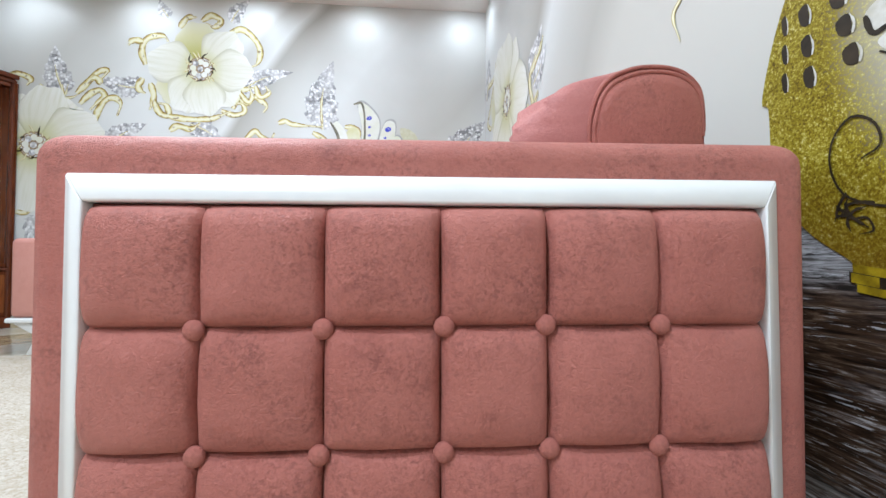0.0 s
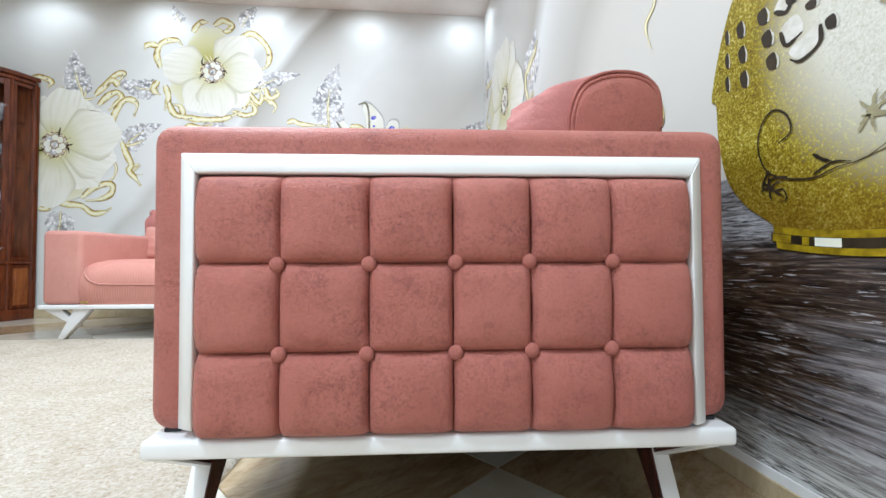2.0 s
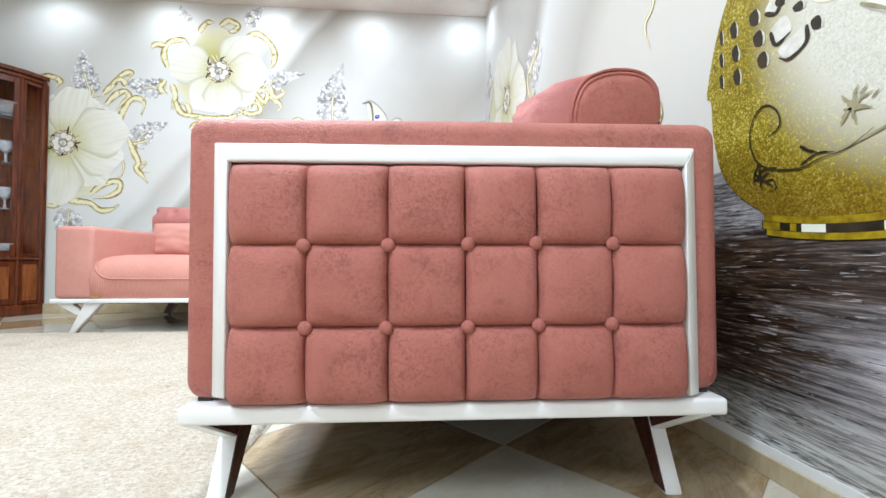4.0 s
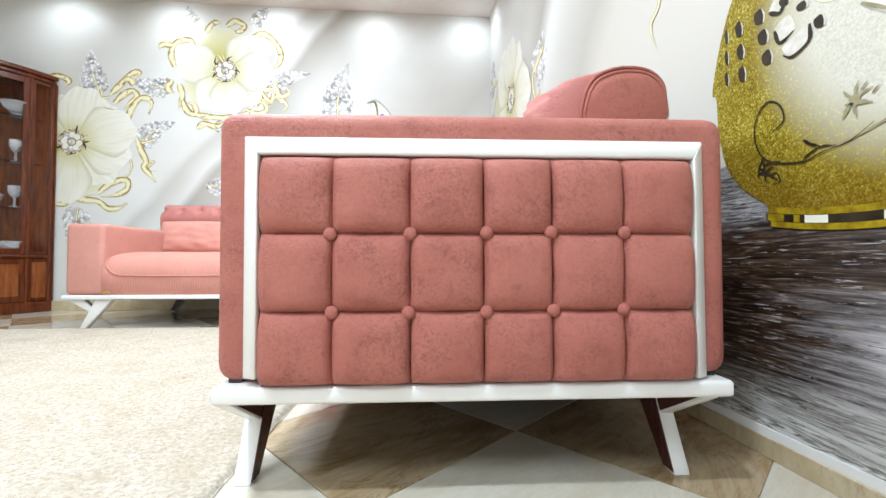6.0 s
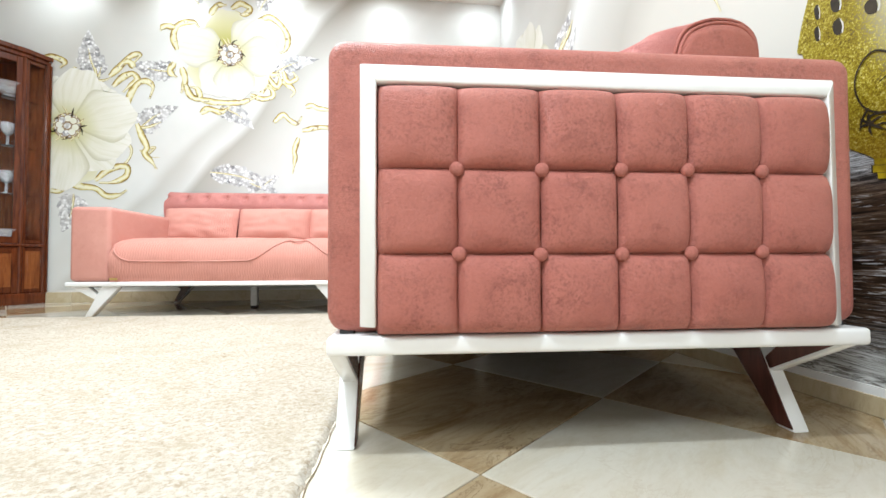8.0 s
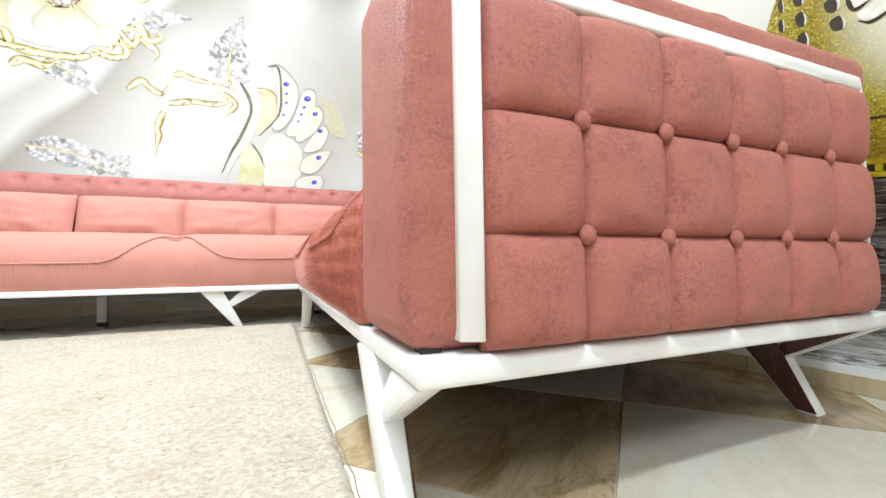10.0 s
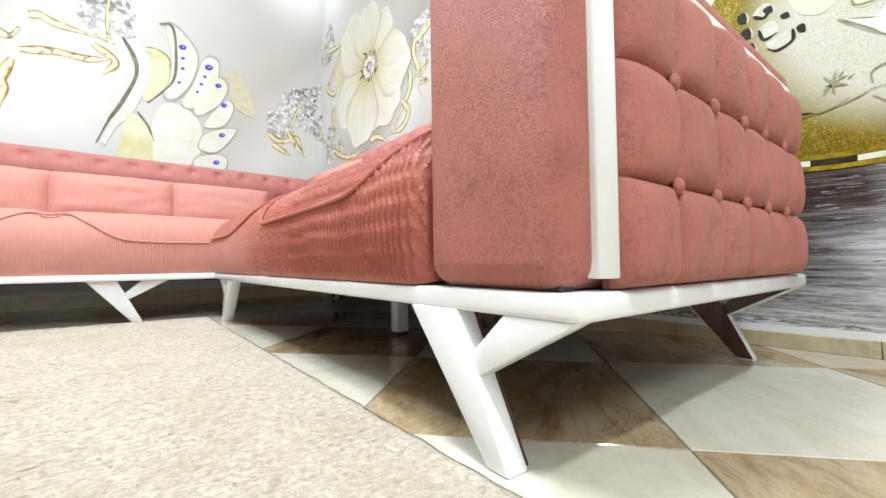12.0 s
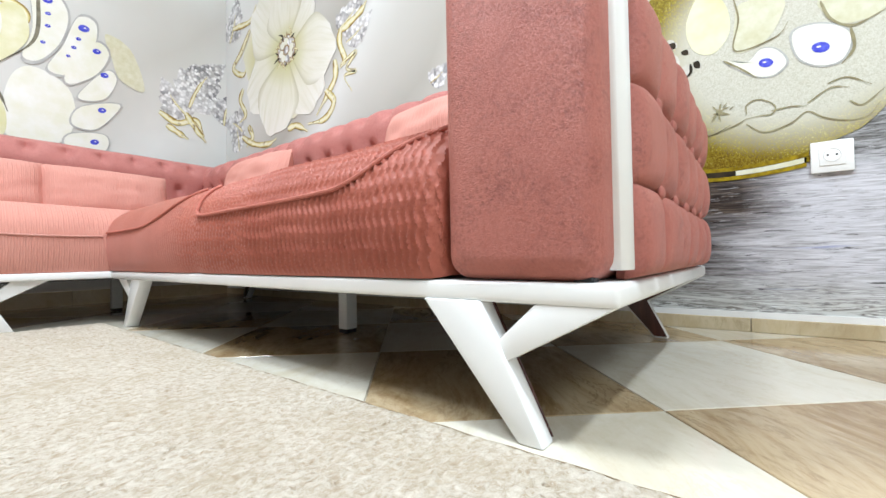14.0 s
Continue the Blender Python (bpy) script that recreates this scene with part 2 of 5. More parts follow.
def prism(points, axis, a, b, r=0.0, seg=2):
    """A polygon given in the two other axes, drawn out along axis from a to b."""
    bm = bmesh.new()
    rows = []
    for d in (a, b):
        row = []
        for p, q in points:
            row.append(bm.verts.new({"x": (d, p, q), "y": (p, d, q), "z": (p, q, d)}[axis]))
        rows.append(row)
    n = len(points)
    bm.faces.new(rows[0])
    bm.faces.new(rows[1][::-1])
    for i in range(n):
        bm.faces.new((rows[0][i], rows[1][i], rows[1][(i + 1) % n], rows[0][(i + 1) % n]))
    bmesh.ops.recalc_face_normals(bm, faces=bm.faces[:])
    if r:
        bmesh.ops.bevel(bm, geom=bm.edges[:], offset=r, segments=seg, profile=0.5, affect="EDGES")
    return bm


def sheet(f, nu, nv, closed=False):
    """A grid of points f(s, t) for s, t from 0 to 1."""
    bm = bmesh.new()
    g = [[bm.verts.new(f(i / nu, j / nv)) for j in range(nv + 1)] for i in range(nu + 1)]
    for i in range(nu):
        for j in range(nv):
            bm.faces.new((g[i][j], g[i + 1][j], g[i + 1][j + 1], g[i][j + 1]))
    if closed:
        for row in (g[0], g[-1]):
            try:
                bm.faces.new(row)
            except ValueError:
                pass
        bmesh.ops.remove_doubles(bm, verts=bm.verts[:], dist=0.0002)
    bmesh.ops.recalc_face_normals(bm, faces=bm.faces[:])
    return bm


def smooth_line(points, n):
    """n + 1 points along a Catmull-Rom line through the given ones."""
    p = [Vector(q) for q in points]
    p = [p[0] * 2 - p[1]] + p + [p[-1] * 2 - p[-2]]
    out = []
    m = len(p) - 3
    for i in range(n + 1):
        x = min(i / n * m, m - 1e-6)
        k = int(x)
        t = x - k
        a, b, c, d = p[k:k + 4]
        out.append(0.5 * (2 * b + (c - a) * t + (2 * a - 5 * b + 4 * c - d) * t * t + (3 * b - a - 3 * c + d) * t ** 3))
    return out


def tube(points, radius, sides=8, n=60, up=Vector((0.3, 0.2, 1))):
    line = smooth_line(points, n)
    bm = bmesh.new()
    rings = []
    for i, p in enumerate(line):
        d = (line[min(i + 1, n)] - line[max(i - 1, 0)]).normalized()
        a = d.cross(up).normalized()
        b = a.cross(d)
        rings.append([bm.verts.new(p + radius * (math.cos(k * 2 * math.pi / sides) * a + math.sin(k * 2 * math.pi / sides) * b)) for k in range(sides)])
    for r0, r1 in zip(rings, rings[1:]):
        for k in range(sides):
            bm.faces.new((r0[k], r1[k], r1[(k + 1) % sides], r0[(k + 1) % sides]))
    bm.faces.new(rings[0])
    bm.faces.new(rings[-1][::-1])
    bmesh.ops.recalc_face_normals(bm, faces=bm.faces[:])
    return bm


# ---- the room ----
EAST, NORTH, WEST, SOUTH = 0.72, 3.72, -5.2, -3.2
for name, b, m in (
    ("wall_north", (WEST - 0.2, EAST + 0.2, NORTH, NORTH + 0.2, -0.1, CEIL + 0.1), "plaster"),
    ("wall_east", (EAST, EAST + 0.2, SOUTH - 0.2, NORTH, -0.1, CEIL + 0.1), "plaster"),
    ("wall_west", (WEST - 0.2, WEST, SOUTH - 0.2, NORTH, -0.1, CEIL + 0.1), "plaster"),
    ("wall_south", (WEST, EAST, SOUTH - 0.2, SOUTH, -0.1, CEIL + 0.1), "plaster"),
    ("ceiling", (WEST, EAST, SOUTH, NORTH, CEIL, CEIL + 0.09), "ceiling"),
):
    tagged(put_mesh(name, box(*b), M[m]), "plain pale painted " + name.split("_")[0] + " of the showroom", name.split("_")[0], kind="structure")
floor = tagged(put_mesh("floor", box(WEST, EAST, SOUTH, NORTH, -0.1, -0.004), M["grout"]), "polished floor of diagonal cream and brown marble tiles", "floor", kind="structure")


# ---- printed murals on the walls ----


def printed(name, rough=0.45):
    k = Mat(name, (0.8, 0.8, 0.8), rough)
    k.b.inputs["Specular IOR Level"].default_value = 0.16
    return k


def uv_parts(k):
    sep = k.put("ShaderNodeSeparateXYZ", [("Vector", k.put("ShaderNodeTexCoord").outputs["UV"])])
    return sep.outputs[0], sep.outputs[1]


def petal_print():
    k = printed("print_petal")
    s, t = uv_parts(k)
    isl = k.put("ShaderNodeObjectInfo").outputs["Random"]
    c = k.coords()
    col = k.ramp(t, [(0.0, (0.36, 0.33, 0.08)), (0.22, (0.58, 0.57, 0.33)), (0.45, (0.72, 0.71, 0.60)), (1.0, (0.79, 0.785, 0.73))])
    edge = k.math("ABSOLUTE", k.math("SUBTRACT", s, 0.5))
    col = k.mix(k.ramp(edge, [(0.40, (0, 0, 0)), (0.5, (0.6, 0.6, 0.6))]), col, (0.40, 0.385, 0.24))
    fold = k.noise(k.put("ShaderNodeCombineXYZ", [("X", k.math("ADD", k.math("MULTIPLY", s, 9.0), k.math("MULTIPLY", isl, 40.0))), ("Y", k.math("MULTIPLY", t, 0.9))]).outputs[0], 1.6, 4, 0.6)
    col = k.mix(k.ramp(fold, [(0.45, (0, 0, 0)), (0.72, (0.5, 0.5, 0.5))]), col, (0.58, 0.57, 0.40))
    k.colour(col)
    return k.m


def shade_print():
    k = printed("print_petal_back")
    s, t = uv_parts(k)
    k.colour(k.ramp(t, [(0.0, (0.22, 0.20, 0.03)), (0.35, (0.46, 0.44, 0.15)), (0.75, (0.62, 0.60, 0.36)), (1.0, (0.70, 0.69, 0.54))]))
    return k.m


def crystal_print():
    k = printed("print_crystal")
    c = k.coords()
    v = k.put("ShaderNodeTexVoronoi", [("Vector", c), ("Scale", 42.0)])
    g = k.put("ShaderNodeRGBToBW", [("Color", v.outputs["Color"])]).outputs[0]
    col = k.ramp(g, [(0.2, (0.24, 0.24, 0.25)), (0.4, (0.58, 0.58, 0.59)), (0.6, (0.84, 0.84, 0.84))])
    col = k.mix(k.ramp(v.outputs["Distance"], [(0.35, (0, 0, 0)), (0.75, (0.55, 0.55, 0.55))]), col, (0.14, 0.13, 0.12))
    col = k.mix(k.ramp(k.noise(c, 9, 3), [(0.4, (0, 0, 0)), (0.7, (0.5, 0.5, 0.5))]), col, (0.80, 0.80, 0.80))
    k.colour(col)
    return k.m


def gold_print():
    k = printed("print_gold")
    s, t = uv_parts(k)
    c = k.coords()
    a = k.math("ADD", s, k.math("MULTIPLY", k.math("SUBTRACT", k.noise(c, 18, 3), 0.5), 0.7))
    col = k.ramp(a, [(0.0, (0.38, 0.28, 0.09)), (0.12, (0.62, 0.54, 0.22)), (0.30, (0.75, 0.73, 0.52)), (0.58, (0.78, 0.76, 0.60)), (0.76, (0.64, 0.56, 0.22)), (0.93, (0.28, 0.19, 0.05))])
    col = k.mix(k.ramp(k.noise(c, 34, 2), [(0.60, (0, 0, 0)), (0.68, (0.7, 0.7, 0.7))]), col, (0.16, 0.08, 0.02))
    k.colour(col)
    return k.m


def plain_print(name, a, b, scale=14):
    k = printed(name)
    k.colour(k.mix(k.ramp(k.noise(k.coords(), scale, 4, 0.6), [(0.3, (0, 0, 0)), (0.7, (1, 1, 1))]), a, b))
    return k.m


def satin_print(name, ax, dz, off, stops):
    """Pale satin folds that run aslant over the paper."""
    k = printed(name, 0.36)
    c = k.coords()
    sep = k.put("ShaderNodeSeparateXYZ", [("Vector", c)])
    q = k.math("ADD", k.math("MULTIPLY", sep.outputs[ax], dz[0]), k.math("MULTIPLY", sep.outputs[2], dz[1]))
    q = k.math("ADD", q, k.math("MULTIPLY", k.math("SUBTRACT", k.noise(c, 0.9, 2), 0.5), 0.35))
    q = k.math("MULTIPLY", k.math("SUBTRACT", q, off[0]), 1 / (off[1] - off[0]))
    col = k.ramp(q, stops)
    col = k.mix(k.ramp(k.noise(c, 1.6, 3), [(0.4, (0, 0, 0)), (0.75, (0.35, 0.35, 0.35))]), col, (0.50, 0.485, 0.44))
    k.colour(col)
    return k.m


G1, G2, G3 = (0.70, 0.71, 0.69), (0.55, 0.545, 0.51), (0.41, 0.395, 0.355)
M["paper_n"] = satin_print("printed_satin", 0, (0.785, -0.62), (-4.2, 1.0), [(0.0, G1), (0.12, G2), (0.2, G1), (0.33, G1), (0.345, G2), (0.375, G1), (0.39, G3), (0.43, G2), (0.5, G1), (0.66, G2), (0.72, G1), (0.82, G1), (0.87, G2), (1.0, G1)])
M["paper_e"] = satin_print("printed_satin_east", 1, (0.75, 0.66), (0.6, 5.2), [(0.0, (0.50, 0.485, 0.43)), (0.16, (0.55, 0.535, 0.485)), (0.30, (0.53, 0.515, 0.465)), (0.34, G3), (0.40, G2), (0.45, G1), (0.5, G3), (0.56, G2), (0.66, G1), (0.8, G1), (1.0, G2)])
M["print_petal"], M["print_petal_back"], M["print_crystal"], M["print_gold"] = petal_print(), shade_print(), crystal_print(), gold_print()
M["print_white"] = plain_print("print_white", (0.80, 0.80, 0.78), (0.70, 0.70, 0.55), 7)
M["print_cream"] = plain_print("print_cream", (0.66, 0.65, 0.52), (0.56, 0.54, 0.36), 30)
M["print_olive"] = plain_print("print_olive", (0.62, 0.60, 0.30), (0.76, 0.75, 0.60), 6)
M["print_ink"] = plain_print("print_ink", (0.012, 0.009, 0.006), (0.045, 0.032, 0.018), 20)
M["print_stroke"] = plain_print("print_stroke", (0.07, 0.062, 0.045), (0.30, 0.28, 0.20), 16)
M["print_pearl"] = plain_print("print_pearl", (0.66, 0.645, 0.60), (0.48, 0.46, 0.38), 40)
M["print_grey"] = plain_print("print_grey", (0.36, 0.36, 0.35), (0.5, 0.5, 0.48), 20)
M["print_brown"] = plain_print("print_brown", (0.22, 0.14, 0.07), (0.36, 0.27, 0.15), 30)
M["print_relief"] = plain_print("print_relief", (0.20, 0.17, 0.09), (0.36, 0.33, 0.20), 25)
M["print_blue"] = plain_print("print_blue", (0.03, 0.03, 0.45), (0.12, 0.14, 0.65), 60)
M["print_yellow"] = plain_print("print_yellow", (0.36, 0.26, 0.008), (0.12, 0.075, 0.003), 40)


def water_print():
    k = printed("print_water", 0.45)
    c = k.coords()
    sep = k.put("ShaderNodeSeparateXYZ", [("Vector", c)])
    y, z = sep.outputs[1], sep.outputs[2]
    w = k.put("ShaderNodeMapping", [("Vector", c), ("Scale", (1, 1.5, 24.0))]).outputs[0]
    fine, mid = k.noise(w, 5.2, 8, 0.70, 1.5), k.noise(w, 1.5, 4, 0.6, 2.2)
    ring = k.put("ShaderNodeMapping", [("Vector", c), ("Scale", (1, 1.1, 15.0)), ("Rotation", (0.06, 0, 0))]).outputs[0]
    swirl = k.noise(ring, 1.7, 4, 0.55, 2.6)
    dark = k.ramp(fine, [(0.36, (0.004, 0.0025, 0.002)), (0.47, (0.026, 0.014, 0.008)), (0.57, (0.075, 0.045, 0.028)), (0.63, (0.20, 0.18, 0.17)), (0.68, (0.50, 0.49, 0.50))])
    light = k.ramp(fine, [(0.30, (0.08, 0.06, 0.05)), (0.38, (0.34, 0.33, 0.34)), (0.5, (0.52, 0.51, 0.55)), (0.62, (0.64, 0.63, 0.67)), (0.75, (0.70, 0.70, 0.71))])
    low = k.ramp(swirl, [(0.40, (0.62, 0.63, 0.61)), (0.455, (0.12, 0.10, 0.085)), (0.48, (0.74, 0.75, 0.73)), (0.53, (0.07, 0.06, 0.05)), (0.56, (0.72, 0.73, 0.72)), (0.7, (0.52, 0.53, 0.53))])
    near = k.math("ADD", y, k.math("MULTIPLY", k.math("SUBTRACT", mid, 0.5), 0.5))
    col = k.mix(k.ramp(near, [(0.40, (0, 0, 0)), (0.70, (1, 1, 1)), (0.90, (1, 1, 1)), (1.2, (0.5, 0.5, 0.5))]), light, dark)
    zz = k.math("ADD", z, k.math("MULTIPLY", k.math("SUBTRACT", mid, 0.5), 0.10))
    col = k.mix(k.ramp(zz, [(0.08, (0.9, 0.9, 0.9)), (0.19, (0, 0, 0))]), col, low)
    pale = k.mix(k.ramp(fine, [(0.4, (0, 0, 0)), (0.6, (1, 1, 1))]), (0.05, 0.045, 0.04), (0.40, 0.40, 0.41))
    col = k.mix(k.ramp(zz, [(0.46, (0, 0, 0)), (0.55, (1, 1, 1))]), col, pale)
    blue = k.ramp(k.noise(w, 2.2, 3, 0.5, 1.0), [(0.68, (0, 0, 0)), (0.74, (0.45, 0.45, 0.45))])
    col = k.mix(k.math("MULTIPLY", blue, k.ramp(y, [(0.3, (1, 1, 1)), (0.5, (0, 0, 0))])), col, (0.16, 0.20, 0.50))
    # the vase's brown shade on the water
    deep = k.ramp(fine, [(0.38, (0.006, 0.003, 0.002)), (0.52, (0.04, 0.022, 0.012)), (0.62, (0.10, 0.065, 0.04)), (0.70, (0.22, 0.19, 0.16))])
    col = k.mix(k.math("MULTIPLY", k.ramp(zz, [(0.30, (0, 0, 0)), (0.39, (0.9, 0.9, 0.9)), (0.47, (0.9, 0.9, 0.9)), (0.52, (0, 0, 0))]), k.ramp(y, [(0.33, (0, 0, 0)), (0.50, (1, 1, 1))])), col, deep)
    # crisp broken glints and dark hair lines
    thin = k.put("ShaderNodeMapping", [("Vector", c), ("Scale", (1, 2.2, 34.0))]).outputs[0]
    glint = k.math("MULTIPLY", k.ramp(k.noise(thin, 5.5, 6, 0.65, 1.0), [(0.59, (0, 0, 0)), (0.62, (0.75, 0.75, 0.75))]), k.ramp(mid, [(0.42, (0, 0, 0)), (0.58, (1, 1, 1))]))
    col = k.mix(glint, col, (0.56, 0.555, 0.57))
    hair = k.ramp(k.noise(thin, 4.0, 7, 0.7, 1.6), [(0.36, (0.85, 0.85, 0.85)), (0.40, (0, 0, 0))])
    col = k.mix(hair, col, (0.012, 0.008, 0.006))
    k.colour(col)
    return k.m


def vase_print():
    k = printed("print_vase", 0.45)
    c = k.coords()
    sep = k.put("ShaderNodeSeparateXYZ", [("Vector", c)])
    y, z = sep.outputs[1], sep.outputs[2]
    dy, dz = k.math("SUBTRACT", y, 0.36), k.math("SUBTRACT", z, 0.90)
    r = k.math("SQRT", k.math("ADD", k.math("MULTIPLY", k.math("MULTIPLY", dy, dy), 0.85), k.math("MULTIPLY", dz, dz)))
    grain = k.noise(c, 230, 4, 0.7, 0.3)
    r = k.math("ADD", r, k.math("MULTIPLY", k.math("SUBTRACT", grain, 0.5), 0.17))
    gold = k.ramp(k.math("ADD", k.math("MULTIPLY", grain, 0.92), k.math("MULTIPLY", k.noise(c, 10, 2), 0.13)), [(0.36, (0.06, 0.035, 0.002)), (0.46, (0.16, 0.11, 0.004)), (0.55, (0.25, 0.195, 0.008)), (0.63, (0.40, 0.34, 0.05)), (0.72, (0.66, 0.61, 0.36))])
    gold = k.mix(k.ramp(k.math("SUBTRACT", z, k.math("MULTIPLY", y, 0.25)), [(0.32, (0.8, 0.8, 0.8)), (0.52, (0, 0, 0))]), gold, (0.12, 0.055, 0.003))
    white = k.ramp(grain, [(0.32, (0.44, 0.42, 0.32)), (0.46, (0.53, 0.515, 0.43)), (0.62, (0.61, 0.60, 0.53))])
    col = k.mix(k.ramp(r, [(0.25, (0, 0, 0)), (0.36, (1, 1, 1))]), white, gold)
    k.colour(col)
    return k.bump(grain, 0.03, 0.001).m


M["print_water"], M["print_vase"] = water_print(), vase_print()

LIFT = 0.0004


class Sheet:
    """One flat printed figure: faces in the plane of a wall, with UVs."""

    def __init__(self, wall):
        self.wall, self.bm = wall, bmesh.new()
        self.uv = self.bm.loops.layers.uv.new("UVMap")

    def at(self, a, z, k):
        d = 0.002 + LIFT * k
        return (a, NORTH - d, z) if self.wall == "N" else (EAST - d, a, z)

    def grid(self, pts, uvs, k):
        rows = [[self.bm.verts.new(self.at(p[0], p[1], k)) for p in row] for row in pts]
        for i in range(len(rows) - 1):
            for j in range(len(rows[0]) - 1):
                q = ((i, j), (i + 1, j), (i + 1, j + 1), (i, j + 1))
                f = self.bm.faces.new([rows[a][b] for a, b in q])
                for loop, (a, b) in zip(f.loops, q):
                    loop[self.uv].uv = uvs[a][b]

    def fan(self, pts, k):
        c = (sum(p[0] for p in pts) / len(pts), sum(p[1] for p in pts) / len(pts))
        m = self.bm.verts.new(self.at(*c, k))
        ring = [self.bm.verts.new(self.at(*p, k)) for p in pts]
        for i in range(len(ring)):
            f = self.bm.faces.new((m, ring[i], ring[(i + 1) % len(ring)]))
            for loop, uv in zip(f.loops, ((0.5, 0.5), (0.1, i / len(ring)), (0.1, (i + 1) / len(ring)))):
                loop[self.uv].uv = uv

    def done(self, name, material, parent, label=""):
        way = Vector((0, -1, 0)) if self.wall == "N" else Vector((-1, 0, 0))
        self.bm.normal_update()
        for f in self.bm.faces:
            if f.normal.dot(way) < 0:
                f.normal_flip()
        return part(name, self.bm, material, parent, label)


def paper(wall, name, a0, a1, z0, z1, material, label):
    s = Sheet(wall)
    s.grid([[(a0, z0), (a0, z1)], [(a1, z0), (a1, z1)]], [[(0, 0), (0, 1)], [(1, 0), (1, 1)]], -2)
    ob = put_mesh(name, s.bm, M[material], False)
    return tagged(ob, label, "wallpaper", kind="structure")


mural = {
    "N": paper("N", "wallpaper_north", WEST, EAST - 0.003, 0.10, CEIL - 0.002, "paper_n", "glossy mural wallpaper with jewelled cream flowers"),
    "E": paper("E", "wallpaper_east", SOUTH, NORTH - 0.003, 0.055, CEIL - 0.002, "paper_e", "glossy mural wallpaper with a golden vase"),
}
TICK = [0]


def level(base):
    """A fresh height inside a band of layers, so that no two figures share a plane."""
    TICK[0] = (TICK[0] + 1) % 9
    return base + TICK[0] / 10


def petal(wall, c, tip, width, material, parent, k):
    s = Sheet(wall)
    d = Vector((tip[0] - c[0], tip[1] - c[1]))
    n = Vector((-d.y, d.x)).normalized()
    rng = random.Random(int(1000 * (tip[0] * 3 + tip[1])))
    bend, ph = rng.uniform(-0.10, 0.10), rng.uniform(0, 6)
    pts, uvs = [], []
    for i in range(9):
        a = i / 4 - 1
        row, uv = [], []
        for j in range(13):
            t = j / 12
            w = width * (0.06 + 0.94 * math.sin(math.pi / 2 * min(1, t * 1.35)) ** 1.3) * (1 - 0.55 * max(0, t - 0.6) ** 1.5)
            reach = t * (1 - 0.30 * abs(a) ** 2.4 * t + 0.03 * math.sin(7 * a + ph) * t ** 3)
            p = Vector(c) + d * reach + n * (a * w / 2 + bend * d.length * t * t)
            row.append(p)
            uv.append((i / 8, t))
        pts.append(row)
        uvs.append(uv)
    s.grid(pts, uvs, k)
    return s.done("petal", M[material], parent)


def ribbon(s, line, width, k, n=28, taper=True):
    p = smooth_line([(a, b, 0) for a, b in line], n)
    pts, uvs = [], []
    for side in (-1, -0.33, 0.33, 1):
        row, uv = [], []
        for i, q in enumerate(p):
            d = p[min(i + 1, n)] - p[max(i - 1, 0)]
            m = Vector((-d.y, d.x, 0)).normalized()
            t = i / n
            w = width / 2 * ((0.35 + 0.65 * math.sin(math.pi * min(1, t * 1.15 + 0.05)) ** 0.6) if taper else 1)
            w *= 1 + 0.18 * math.sin(t * 11)
            row.append((q.x + m.x * side * w, q.y + m.y * side * w))
            uv.append(((side + 1) / 2, t))
        pts.append(row)
        uvs.append(uv)
    s.grid(pts, uvs, k)


def flower(wall, c, tips, heart):
    head = Sheet(wall)
    head.fan([(c[0] + heart * math.cos(i * 0.4488), c[1] + heart * math.sin(i * 0.4488)) for i in range(14)], 8)
    ob = head.done("printed_flower", M["print_crystal"], mural[wall], "printed cream flower with a jewelled heart")
    for i, tip in enumerate(tips):
        d = math.hypot(tip[0] - c[0], tip[1] - c[1])
        back = i < 2
        petal(wall, c, tip, d * (0.90 if not back else 0.98), "print_petal_back" if back else "print_petal", ob, 5 + i * 0.25)
    rng = random.Random(int(c[1] * 100))
    for i in range(16):
        a = i * 0.3927 + rng.uniform(-0.15, 0.15)
        r0, r1 = heart * 0.8, heart * rng.uniform(1.15, 1.7)
        s = Sheet(wall)
        b = a + rng.uniform(-0.3, 0.3)
        ribbon(s, [(c[0] + r0 * math.cos(a), c[1] + r0 * math.sin(a)), (c[0] + (r0 + r1) / 2 * math.cos(a + 0.1), c[1] + (r0 + r1) / 2 * math.sin(a + 0.1)), (c[0] + r1 * math.cos(b), c[1] + r1 * math.sin(b))], heart * 0.16, 8.5, 8)
        s.done("stamen", M["print_gold" if i % 3 else "print_ink"], ob)
    for i in range(9):
        a, r = i * 0.76, heart * (0.62 if i else 0)
        s = Sheet(wall)
        e = heart * 0.27
        s.fan([(c[0] + r * math.cos(a) + e * math.cos(q * 0.6283), c[1] + r * math.sin(a) + e * math.sin(q * 0.6283)) for q in range(10)], 9 + i * 0.05)
        s.done("jewel", M["print_white" if i % 3 else "print_crystal"], ob)
        s = Sheet(wall)
        s.fan([(c[0] + r * math.cos(a) + e * 1.28 * math.cos(q * 0.6283), c[1] + r * math.sin(a) + e * 1.28 * math.sin(q * 0.6283)) for q in range(10)], 8.55 + i * 0.03)
        s.done("jewel_setting", M["print_brown"], ob)
    s = Sheet(wall)
    s.fan([(c[0] + heart * 1.12 * math.cos(i * 0.4488), c[1] + heart * 1.12 * math.sin(i * 0.4488)) for i in range(14)], 7.9)
    s.done("heart_rim", M["print_brown"], ob)


